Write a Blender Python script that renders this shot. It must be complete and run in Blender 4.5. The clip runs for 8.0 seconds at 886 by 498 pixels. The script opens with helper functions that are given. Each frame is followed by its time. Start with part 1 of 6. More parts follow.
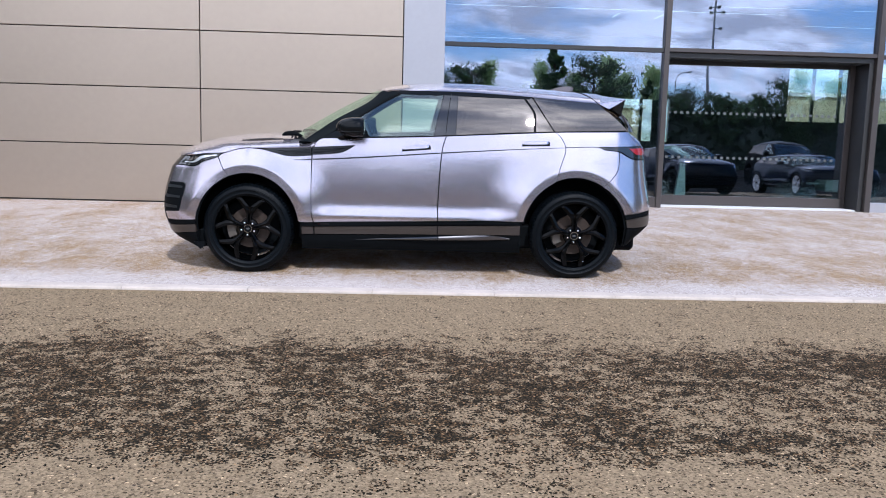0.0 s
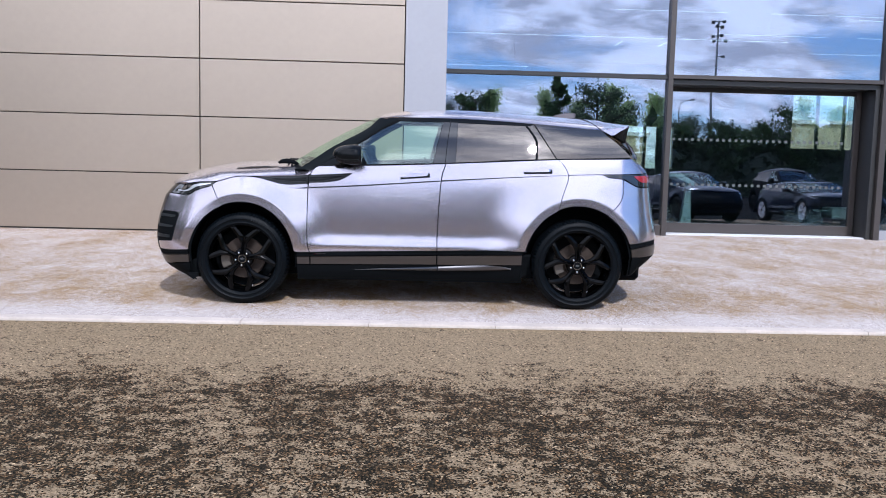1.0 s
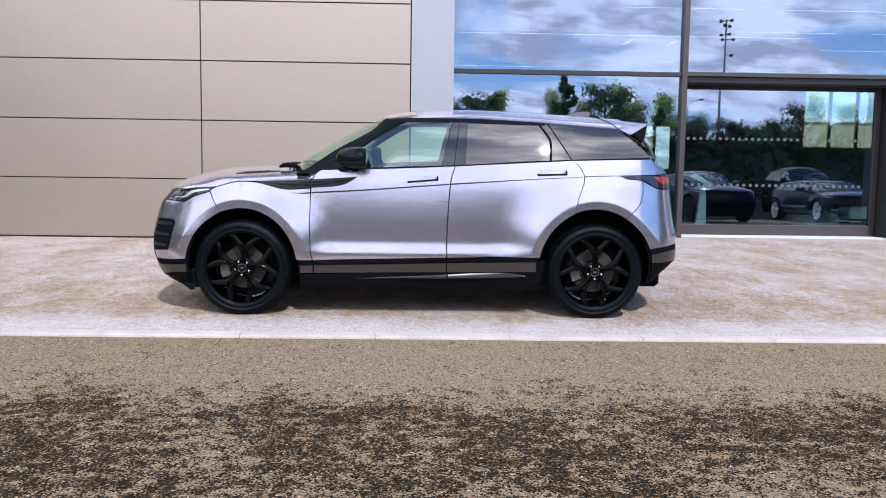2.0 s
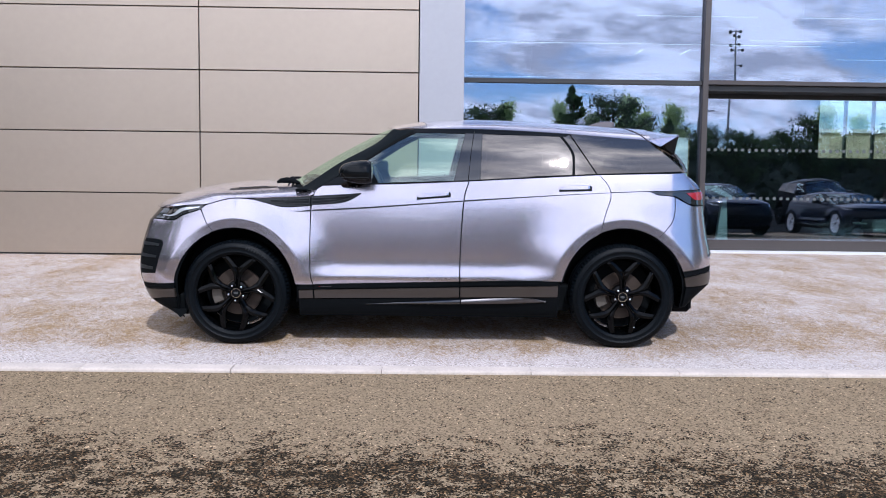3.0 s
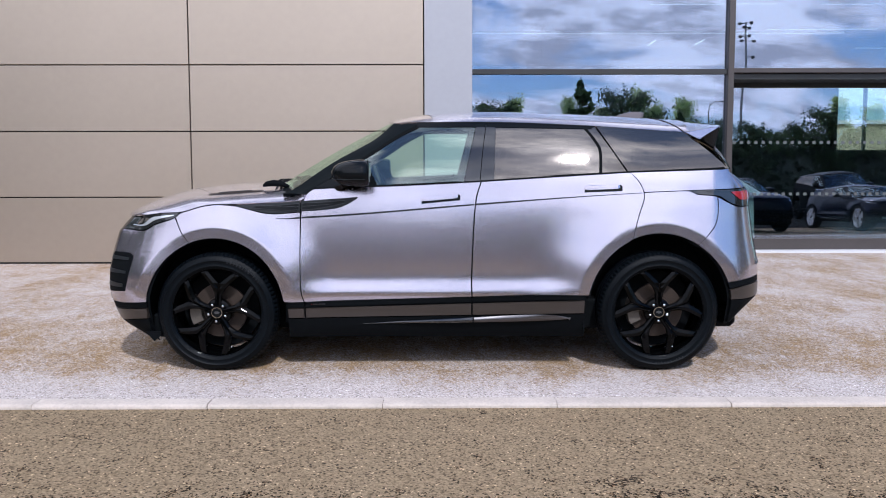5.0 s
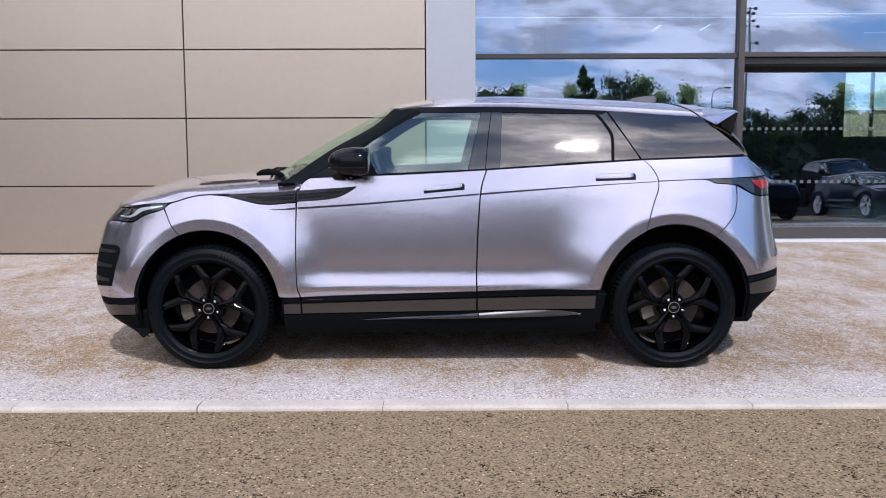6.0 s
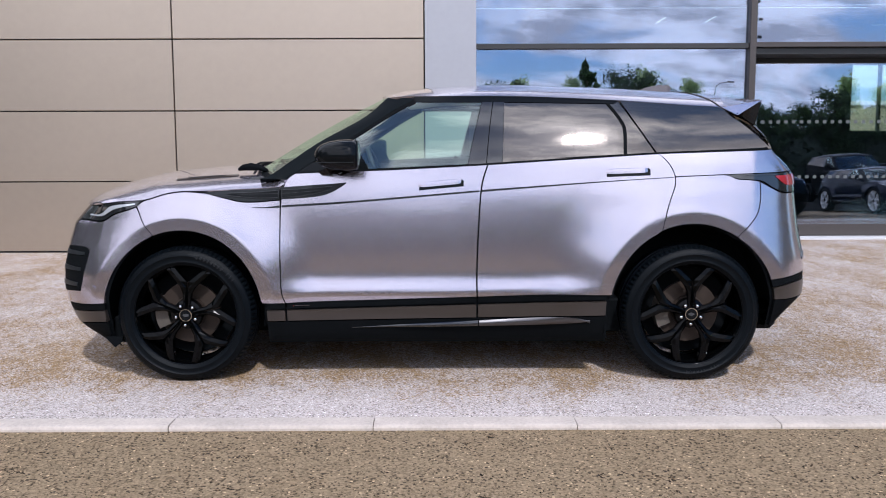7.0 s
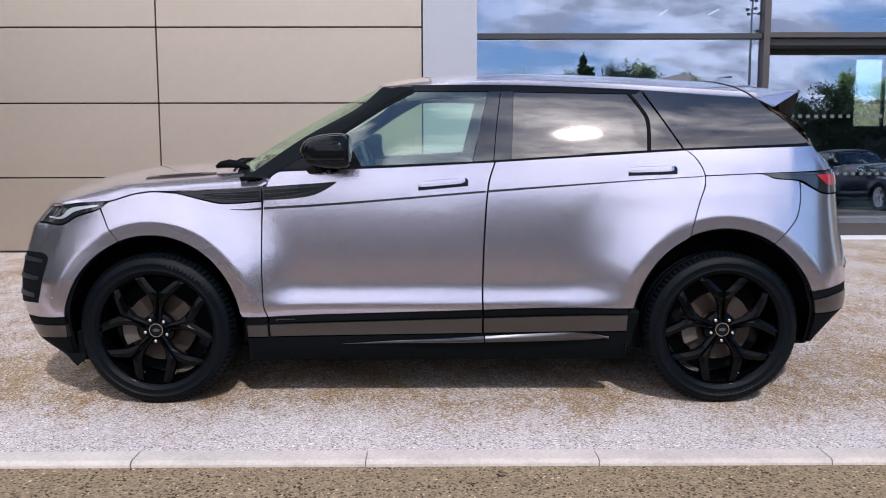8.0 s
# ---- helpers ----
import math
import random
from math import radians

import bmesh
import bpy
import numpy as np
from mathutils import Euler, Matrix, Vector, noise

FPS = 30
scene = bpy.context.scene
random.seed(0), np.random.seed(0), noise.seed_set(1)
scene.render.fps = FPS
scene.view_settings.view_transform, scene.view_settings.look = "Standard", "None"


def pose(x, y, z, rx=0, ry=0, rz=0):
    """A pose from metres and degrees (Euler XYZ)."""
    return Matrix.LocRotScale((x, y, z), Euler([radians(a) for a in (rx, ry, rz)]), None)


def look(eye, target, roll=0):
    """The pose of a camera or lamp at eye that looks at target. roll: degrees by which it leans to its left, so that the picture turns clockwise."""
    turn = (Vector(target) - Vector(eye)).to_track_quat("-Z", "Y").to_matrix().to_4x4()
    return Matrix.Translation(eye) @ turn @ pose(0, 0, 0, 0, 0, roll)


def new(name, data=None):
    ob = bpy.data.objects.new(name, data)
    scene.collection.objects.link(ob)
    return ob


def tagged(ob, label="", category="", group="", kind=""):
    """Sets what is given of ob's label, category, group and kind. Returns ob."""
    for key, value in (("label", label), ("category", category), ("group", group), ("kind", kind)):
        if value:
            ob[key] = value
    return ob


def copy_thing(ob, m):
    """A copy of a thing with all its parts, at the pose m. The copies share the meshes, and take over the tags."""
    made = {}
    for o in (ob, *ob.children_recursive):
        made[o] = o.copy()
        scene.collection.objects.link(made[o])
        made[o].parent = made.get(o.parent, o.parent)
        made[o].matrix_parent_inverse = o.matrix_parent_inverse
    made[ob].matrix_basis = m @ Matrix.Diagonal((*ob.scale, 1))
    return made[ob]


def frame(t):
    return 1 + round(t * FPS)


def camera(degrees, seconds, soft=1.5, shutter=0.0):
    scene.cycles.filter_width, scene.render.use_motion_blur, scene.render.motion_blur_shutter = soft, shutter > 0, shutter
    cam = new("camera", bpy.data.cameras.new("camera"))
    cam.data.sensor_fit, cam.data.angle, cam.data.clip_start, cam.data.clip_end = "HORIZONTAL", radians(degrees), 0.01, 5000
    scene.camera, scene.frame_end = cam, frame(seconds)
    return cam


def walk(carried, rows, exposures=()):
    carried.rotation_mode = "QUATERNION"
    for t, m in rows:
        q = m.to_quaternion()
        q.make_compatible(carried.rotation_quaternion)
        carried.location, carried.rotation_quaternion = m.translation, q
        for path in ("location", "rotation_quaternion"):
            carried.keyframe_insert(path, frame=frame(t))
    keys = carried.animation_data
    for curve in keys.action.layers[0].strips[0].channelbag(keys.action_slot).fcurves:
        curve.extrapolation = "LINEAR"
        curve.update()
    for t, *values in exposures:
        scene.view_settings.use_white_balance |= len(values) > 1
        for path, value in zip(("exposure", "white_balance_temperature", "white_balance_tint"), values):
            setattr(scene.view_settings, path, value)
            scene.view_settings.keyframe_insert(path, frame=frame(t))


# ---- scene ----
cam = camera(58.4, 8.0, soft=1.0)
PATH = [
    (0, (-0.017, -6.53, 1.068), (0.067, -4.548, 0.813), 1.5),
    (0.5, (0.032, -6.446, 1.071), (0.103, -4.459, 0.856), 1.6),
    (1, (0.03, -6.348, 1.071), (0.101, -4.358, 0.884), 1.4),
    (2.5, (0.014, -5.791, 1.083), (0.058, -3.799, 0.907), 0.6),
    (3, (-0.005, -5.496, 1.106), (0.029, -3.502, 0.953), 0.7),
    (3.5, (0.008, -5.21, 1.117), (0.019, -3.213, 0.996), -0.1),
    (4, (-0.022, -5.083, 1.132), (-0.003, -3.088, 0.994), -0.5),
    (4.5, (0.004, -4.949, 1.13), (0.019, -2.955, 0.982), -0.1),
    (6, (-0.003, -4.556, 1.138), (0.004, -2.565, 0.948), -0.2),
    (6.5, (-0.02, -4.438, 1.136), (-0.003, -2.448, 0.935), -0.1),
    (7, (0.019, -4.185, 1.139), (0.023, -2.195, 0.936), -0.2),
    (7.5, (0.013, -3.948, 1.136), (0.007, -1.961, 0.907), -0.1),
    (8, (-0.005, -3.731, 1.152), (0.008, -1.743, 0.936), -0.1),
]
walk(cam, [(t, look(eye, target, roll)) for t, eye, target, roll in PATH],
     exposures=[(0.0, 0.0, 5650, 13), (2.5, 0.03, 5660, 14), (3.5, -0.10, 5690, 14), (8.0, -0.19, 5880, 14)])

# ---- light and sky ----
SUN_EL, SUN_AZ = 47.5, 165.0        # the sun stands behind the camera, a little to the right
CLOUD_X, CLOUD_Y = 2.2, 5.2
world = bpy.data.worlds.new("sky")
scene.world = world
world.use_nodes = True
wn, wl = world.node_tree.nodes, world.node_tree.links
wn.clear()
w_out = wn.new("ShaderNodeOutputWorld")
w_sky = wn.new("ShaderNodeTexSky")
w_sky.sky_type, w_sky.sun_disc = "NISHITA", False
w_sky.sun_elevation, w_sky.sun_rotation = radians(SUN_EL), radians(SUN_AZ)
w_sky.air_density, w_sky.dust_density, w_sky.ozone_density = 1.0, 0.2, 5.0
w_blue = wn.new("ShaderNodeBackground")
w_blue.inputs[1].default_value = 0.165
w_cloud = wn.new("ShaderNodeBackground")
w_mix = wn.new("ShaderNodeMixShader")
w_tc = wn.new("ShaderNodeTexCoord")
# flat-bottomed clouds
w_sep = wn.new("ShaderNodeSeparateXYZ")
wl.new(w_tc.outputs["Generated"], w_sep.inputs[0])


def w_math(op, a, b):
    x = wn.new("ShaderNodeMath")
    x.operation = op
    for i, v in enumerate((a, b)):
        if isinstance(v, (int, float)):
            x.inputs[i].default_value = v
        else:
            wl.new(v, x.inputs[i])
    return x.outputs[0]


w_map = wn.new("ShaderNodeCombineXYZ")
w_up = w_math("ADD", w_math("MAXIMUM", w_sep.outputs[2], 0.0), 0.45)
wl.new(w_math("ADD", w_math("DIVIDE", w_sep.outputs[0], w_up), CLOUD_X), w_map.inputs[0])
wl.new(w_math("ADD", w_math("MULTIPLY", w_math("DIVIDE", w_sep.outputs[1], w_up), 1.7), CLOUD_Y), w_map.inputs[1])
w_n1 = wn.new("ShaderNodeTexNoise")
w_n1.inputs["Scale"].default_value, w_n1.inputs["Detail"].default_value, w_n1.inputs["Roughness"].default_value = 2.0, 12, 0.60
w_n1.inputs["Distortion"].default_value = 0.5
w_ramp = wn.new("ShaderNodeValToRGB")
w_ramp.color_ramp.elements[0].position, w_ramp.color_ramp.elements[1].position = 0.385, 0.50
w_n2 = wn.new("ShaderNodeTexNoise")
w_n2.inputs["Scale"].default_value, w_n2.inputs["Detail"].default_value = 5.5, 12
w_n2.inputs["Roughness"].default_value, w_n2.inputs["Distortion"].default_value = 0.62, 0.15
w_grey = wn.new("ShaderNodeValToRGB")
w_grey.color_ramp.elements[0].position, w_grey.color_ramp.elements[1].position = 0.40, 0.545
w_grey.color_ramp.elements[0].color = (0.46, 0.465, 0.51, 1)
w_grey.color_ramp.elements[1].color = (0.97, 0.97, 1.0, 1)
wl.new(w_map.outputs[0], w_n1.inputs["Vector"])
wl.new(w_map.outputs[0], w_n2.inputs["Vector"])
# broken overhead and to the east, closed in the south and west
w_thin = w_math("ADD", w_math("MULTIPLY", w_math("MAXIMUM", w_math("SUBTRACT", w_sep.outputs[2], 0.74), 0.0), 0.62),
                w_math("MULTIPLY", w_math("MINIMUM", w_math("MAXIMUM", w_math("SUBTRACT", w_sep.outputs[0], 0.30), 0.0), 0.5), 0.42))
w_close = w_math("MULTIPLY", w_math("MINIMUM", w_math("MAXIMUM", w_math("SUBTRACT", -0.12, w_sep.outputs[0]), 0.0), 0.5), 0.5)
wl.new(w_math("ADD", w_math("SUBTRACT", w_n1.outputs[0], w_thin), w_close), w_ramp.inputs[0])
wl.new(w_n2.outputs[0], w_grey.inputs[0])
# clouds near the sun are brighter
w_dot = wn.new("ShaderNodeVectorMath")
w_dot.operation = "DOT_PRODUCT"
w_dot.inputs[1].default_value = (math.sin(radians(SUN_AZ)) * math.cos(radians(SUN_EL)), math.cos(radians(SUN_AZ)) * math.cos(radians(SUN_EL)), math.sin(radians(SUN_EL)))
w_pos = wn.new("ShaderNodeMath")
w_pos.operation = "MAXIMUM"
w_pos.inputs[1].default_value = 0.0
wl.new(w_tc.outputs["Generated"], w_dot.inputs[0])
wl.new(w_dot.outputs["Value"], w_pos.inputs[0])
w_wide = w_math("MULTIPLY", w_math("POWER", w_pos.outputs[0], 5.0), 0.95)
w_near = w_math("MULTIPLY", w_math("POWER", w_pos.outputs[0], 260.0), 2.5)
wl.new(w_math("ADD", w_math("ADD", w_wide, w_near), 2.1), w_cloud.inputs[1])
wl.new(w_grey.outputs[0], w_cloud.inputs[0])
wl.new(w_sky.outputs[0], w_blue.inputs[0])
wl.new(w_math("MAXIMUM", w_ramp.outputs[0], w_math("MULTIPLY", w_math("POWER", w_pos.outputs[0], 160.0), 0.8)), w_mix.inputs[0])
wl.new(w_blue.outputs[0], w_mix.inputs[1])
wl.new(w_cloud.outputs[0], w_mix.inputs[2])
wl.new(w_mix.outputs[0], w_out.inputs[0])

sun = new("sun", bpy.data.lights.new("sun", "SUN"))
sun.data.energy, sun.data.angle, sun.data.color = 3.9, radians(2.2), (1.0, 0.95, 0.88)
_az, _el = radians(SUN_AZ), radians(SUN_EL)
sun_from = Vector((math.sin(_az) * math.cos(_el), math.cos(_az) * math.cos(_el), math.sin(_el)))
sun.matrix_world = look(sun_from * 60, (0, 0, 0))


# ---- materials ----
def node_mat(name):
    m = bpy.data.materials.new(name)
    m.use_nodes = True
    nt = m.node_tree
    return m, nt, nt.nodes["Principled BSDF"], nt.nodes["Material Output"]


def surface(name, rgb, rough=0.6, metal=0.0, coat=0.0, vary=0.12, scale=6.0, bump=0.0, bump_scale=60.0, spec=0.5, object_random=0.0):
    """A painted, plastic, metal or fabric surface: a base colour that varies at two scales, and a fine relief."""
    m, nt, b, _ = node_mat(name)
    n, l = nt.nodes, nt.links
    tc = n.new("ShaderNodeTexCoord")
    a = n.new("ShaderNodeTexNoise")
    a.inputs["Scale"].default_value, a.inputs["Detail"].default_value = scale, 5
    c = n.new("ShaderNodeTexNoise")
    c.inputs["Scale"].default_value, c.inputs["Detail"].default_value = scale * 14, 3
    l.new(tc.outputs["Object"], a.inputs["Vector"])
    l.new(tc.outputs["Object"], c.inputs["Vector"])
    add = n.new("ShaderNodeMath")
    add.operation = "ADD"
    l.new(a.outputs[0], add.inputs[0])
    l.new(c.outputs[0], add.inputs[1])
    mr = n.new("ShaderNodeMapRange")
    mr.inputs["From Min"].default_value, mr.inputs["From Max"].default_value = 0.6, 1.4
    mr.inputs["To Min"].default_value, mr.inputs["To Max"].default_value = 1 - vary, 1 + vary
    l.new(add.outputs[0], mr.inputs["Value"])
    mix = n.new("ShaderNodeMix")
    mix.data_type, mix.blend_type = "RGBA", "MULTIPLY"
    mix.inputs["Factor"].default_value = 1
    mix.inputs["A"].default_value = (*rgb, 1)
    l.new(mr.outputs[0], mix.inputs["B"])
    col = mix.outputs["Result"]
    if object_random:
        oi = n.new("ShaderNodeObjectInfo")
        r2 = n.new("ShaderNodeMapRange")
        r2.inputs["To Min"].default_value, r2.inputs["To Max"].default_value = 1 - object_random, 1 + object_random
        l.new(oi.outputs["Random"], r2.inputs["Value"])
        mx = n.new("ShaderNodeMix")
        mx.data_type, mx.blend_type = "RGBA", "MULTIPLY"
        mx.inputs["Factor"].default_value = 1
        l.new(col, mx.inputs["A"])
        l.new(r2.outputs[0], mx.inputs["B"])
        col = mx.outputs["Result"]
    l.new(col, b.inputs["Base Color"])
    b.inputs["Roughness"].default_value, b.inputs["Metallic"].default_value = rough, metal
    b.inputs["Coat Weight"].default_value, b.inputs["Specular IOR Level"].default_value = coat, spec
    b.inputs["Coat Roughness"].default_value = 0.03
    if bump:
        bn = n.new("ShaderNodeTexNoise")
        bn.inputs["Scale"].default_value, bn.inputs["Detail"].default_value = bump_scale, 4
        l.new(tc.outputs["Object"], bn.inputs["Vector"])
        bp = n.new("ShaderNodeBump")
        bp.inputs["Strength"].default_value, bp.inputs["Distance"].default_value = bump, 0.01
        l.new(bn.outputs[0], bp.inputs["Height"])
        l.new(bp.outputs[0], b.inputs["Normal"])
    return m


def pane_glass(name, tint, mirror, sheen=(1, 1, 1), rough=0.0, ripple=1):
    """A thin coated pane: tinted, with a mirror-like gloss that grows towards grazing view."""
    m, nt, b, out = node_mat(name)
    n, l = nt.nodes, nt.links
    n.remove(b)
    lw = n.new("ShaderNodeLayerWeight")
    lw.inputs["Blend"].default_value = 0.5
    pw = n.new("ShaderNodeMath")
    pw.operation = "POWER"
    pw.inputs[1].default_value = 5.0
    l.new(lw.outputs["Facing"], pw.inputs[0])
    mr = n.new("ShaderNodeMapRange")
    mr.inputs["To Min"].default_value, mr.inputs["To Max"].default_value = mirror, min(1.0, mirror * 3)
    l.new(pw.outputs[0], mr.inputs["Value"])
    tr = n.new("ShaderNodeBsdfTransparent")
    tr.inputs["Color"].default_value = (*tint, 1)
    gl = n.new("ShaderNodeBsdfGlossy")
    gl.inputs["Roughness"].default_value = rough
    gl.inputs["Color"].default_value = (*sheen, 1)
    tc = n.new("ShaderNodeTexCoord")
    wv = n.new("ShaderNodeTexNoise")
    wv.inputs["Scale"].default_value, wv.inputs["Detail"].default_value = 1.1, ripple
    bp = n.new("ShaderNodeBump")
    bp.inputs["Strength"].default_value, bp.inputs["Distance"].default_value = 0.06 + 0.008 * (ripple - 1), 0.02
    l.new(tc.outputs["Object"], wv.inputs["Vector"])
    l.new(wv.outputs[0], bp.inputs["Height"])
    l.new(bp.outputs[0], gl.inputs["Normal"])
    mx = n.new("ShaderNodeMixShader")
    l.new(mr.outputs[0], mx.inputs[0])
    l.new(tr.outputs[0], mx.inputs[1])
    l.new(gl.outputs[0], mx.inputs[2])
    l.new(mx.outputs[0], out.inputs["Surface"])
    return m


def leaf_mat(name, rgb, through_rgb):
    """Leaves that let part of the light through."""
    m = surface(name, rgb, 0.6, vary=0.35, scale=1.2)
    nt = m.node_tree
    n, l = nt.nodes, nt.links
    t = n.new("ShaderNodeBsdfTranslucent")
    t.inputs["Color"].default_value = (*through_rgb, 1)
    add = n.new("ShaderNodeAddShader")
    l.new(n["Principled BSDF"].outputs[0], add.inputs[0])
    l.new(t.outputs[0], add.inputs[1])
    l.new(add.outputs[0], n["Material Output"].inputs["Surface"])
    return m


def lamp_mat(name, rgb, strength):
    m, nt, b, out = node_mat(name)
    b.inputs["Base Color"].default_value = (*rgb, 1)
    b.inputs["Emission Color"].default_value = (*rgb, 1)
    b.inputs["Emission Strength"].default_value = strength
    return m


def grain_ground(name, light, dark, stain, stain_amount, grain, pit=0.4, wet=False):
    """Ground of bound stone grains: light and dark grains, larger drifts of stain, and optionally a band of damp patches."""
    m, nt, b, _ = node_mat(name)
    n, l = nt.nodes, nt.links
    geo = n.new("ShaderNodeNewGeometry")

    def noise_tex(scale, detail=4, rough=0.55, stretch=None):
        t = n.new("ShaderNodeTexNoise")
        t.inputs["Scale"].default_value, t.inputs["Detail"].default_value, t.inputs["Roughness"].default_value = scale, detail, rough
        if stretch:
            mp = n.new("ShaderNodeMapping")
            mp.inputs["Scale"].default_value = stretch
            l.new(geo.outputs["Position"], mp.inputs[0])
            l.new(mp.outputs[0], t.inputs["Vector"])
        else:
            l.new(geo.outputs["Position"], t.inputs["Vector"])
        return t.outputs[0]

    def ramp(src, lo, hi, a=(0, 0, 0), z=(1, 1, 1)):
        r = n.new("ShaderNodeValToRGB")
        r.color_ramp.elements[0].position, r.color_ramp.elements[1].position = lo, hi
        r.color_ramp.elements[0].color, r.color_ramp.elements[1].color = (*a, 1), (*z, 1)
        l.new(src, r.inputs[0])
        return r.outputs[0]

    def blend(fac, a, c, mode="MIX"):
        x = n.new("ShaderNodeMix")
        x.data_type, x.blend_type = "RGBA", mode
        for key, v in (("Factor", fac), ("A", a), ("B", c)):
            if isinstance(v, tuple):
                x.inputs[key].default_value = (*v, 1)
            elif isinstance(v, (int, float)):
                x.inputs[key].default_value = v
            else:
                l.new(v, x.inputs[key])
        return x.outputs["Result"]

    def maths(op, a, c):
        x = n.new("ShaderNodeMath")
        x.operation = op
        for i, v in enumerate((a, c)):
            if isinstance(v, (int, float)):
                x.inputs[i].default_value = v
            else:
                l.new(v, x.inputs[i])
        return x.outputs[0]

    vor = n.new("ShaderNodeTexVoronoi")
    vor.inputs["Scale"].default_value = grain
    l.new(geo.outputs["Position"], vor.inputs["Vector"])
    sep = n.new("ShaderNodeSeparateColor")
    l.new(vor.outputs["Color"], sep.inputs[0])
    col = blend(ramp(sep.outputs[0], 0.05, 0.95), dark, light)
    col = blend(ramp(sep.outputs[1], 0.982, 0.988), col, tuple(min(0.9, (1 + 1.5 * (1 - pit)) * v) for v in light))
    col = blend(ramp(sep.outputs[2], 0.86, 0.92), col, tuple(pit * v for v in dark))
    drift = noise_tex(1.7, 7, 0.66, (1.25, 0.72, 1))
    fine = noise_tex(11, 6, 0.68, (1.2, 0.8, 1))
    sp = n.new("ShaderNodeSeparateXYZ")
    l.new(geo.outputs["Position"], sp.inputs[0])
    spread = maths("ADD", maths("ADD", maths("MULTIPLY", drift, 0.46), maths("MULTIPLY", fine, 0.32)), maths("ADD", maths("MULTIPLY", noise_tex(42, 3, 0.6), 0.16), maths("MULTIPLY", sep.outputs[1], 0.22)))
    if not wet:
        # the strip beside the kerb is washed cleaner than the forecourt
        clean = n.new("ShaderNodeMapRange")
        clean.inputs["From Min"].default_value, clean.inputs["From Max"].default_value = -0.62, 0.05
        clean.inputs["To Min"].default_value, clean.inputs["To Max"].default_value = -0.12, 0.036
        l.new(sp.outputs[1], clean.inputs["Value"])
        spread = maths("ADD", spread, clean.outputs[0])
        # the stain is heavier in a strip along and under the car
        bay_a, bay_b = n.new("ShaderNodeMapRange"), n.new("ShaderNodeMapRange")
        bay_a.inputs["From Min"].default_value, bay_a.inputs["From Max"].default_value = -0.40, -0.02
        bay_b.inputs["From Min"].default_value, bay_b.inputs["From Max"].default_value = 1.5, 0.8
        bay_b.inputs["To Max"].default_value = 0.036
        l.new(sp.outputs[1], bay_a.inputs["Value"])
        l.new(sp.outputs[1], bay_b.inputs["Value"])
        spread = maths("ADD", spread, maths("MULTIPLY", bay_a.outputs[0], bay_b.outputs[0]))
    st = ramp(spread, 0.565, 0.69)
    col = blend(maths("MULTIPLY", st, stain_amount), col, stain, "MULTIPLY")
    rough = 0.85
    if wet:
        up = n.new("ShaderNodeMapRange")
        up.inputs["From Min"].default_value, up.inputs["From Max"].default_value = -1.68, -2.28
        l.new(sp.outputs[1], up.inputs["Value"])
        dn = n.new("ShaderNodeMapRange")
        dn.inputs["From Min"].default_value, dn.inputs["From Max"].default_value = -3.95, -3.50
        l.new(sp.outputs[1], dn.inputs["Value"])
        band = maths("MULTIPLY", up.outputs[0], dn.outputs[0])
        blot = noise_tex(1.5, 5, 0.6)
        speck = noise_tex(12, 8, 0.63, (0.95, 1.05, 1))
        v = maths("ADD", maths("ADD", maths("MULTIPLY", blot, 0.32), maths("MULTIPLY", speck, 0.55)), maths("ADD", maths("MULTIPLY", band, 0.15), maths("MULTIPLY", sep.outputs[2], 0.15)))
        damp = ramp(v, 0.622, 0.627)
        tone = ramp(sep.outputs[1], 0.55, 0.98, (0.070, 0.078, 0.080), (0.64, 0.53, 0.44))
        col = blend(damp, col, blend(1.0, col, tone, "MULTIPLY"))
        # sparse open pits between the stones, their shade painted as dark spots
        hole = n.new("ShaderNodeTexVoronoi")
        hole.inputs["Scale"].default_value = 52
        l.new(geo.outputs["Position"], hole.inputs["Vector"])
        hs = n.new("ShaderNodeSeparateColor")
        l.new(hole.outputs["Color"], hs.inputs[0])
        pitm = maths("MULTIPLY", ramp(hs.outputs[0], 0.955, 0.965), ramp(hole.outputs["Distance"], 0.25, 0.40, (1, 1, 1), (0, 0, 0)))
        col = blend(pitm, col, (0.035, 0.028, 0.022))
    l.new(col, b.inputs["Base Color"])
    b.inputs["Roughness"].default_value, b.inputs["Specular IOR Level"].default_value = rough, 0.06
    bp = n.new("ShaderNodeBump")
    bp.inputs["Strength"].default_value, bp.inputs["Distance"].default_value = 0.45, 0.006
    l.new(vor.outputs["Distance"], bp.inputs["Height"])
    l.new(bp.outputs[0], b.inputs["Normal"])
    return m


M_PAVE = grain_ground("bound_gravel", (0.61, 0.548, 0.522), (0.355, 0.307, 0.282), (0.56, 0.42, 0.235), 1.0, 150, pit=0.5)
M_ROAD = grain_ground("asphalt", (0.304, 0.229, 0.145), (0.157, 0.117, 0.073), (0.84, 0.80, 0.76), 0.6, 120, wet=True)
M_TARMAC = surface("dark_tarmac", (0.022, 0.022, 0.022), 1.0, vary=0.2, scale=0.6, spec=0.0)
M_KERB = surface("kerb_concrete", (0.47, 0.41, 0.36), 0.85, vary=0.2, scale=5, bump=0.25, bump_scale=180, object_random=0.05)
M_MORTAR = surface("grey_mortar", (0.20, 0.17, 0.145), 0.9, vary=0.2, scale=9)
M_PANEL = surface("champagne_metal_panel", (0.445, 0.370, 0.297), 0.40, metal=0.75, vary=0.03, scale=0.9, object_random=0.025, bump=0.05, bump_scale=1.4)
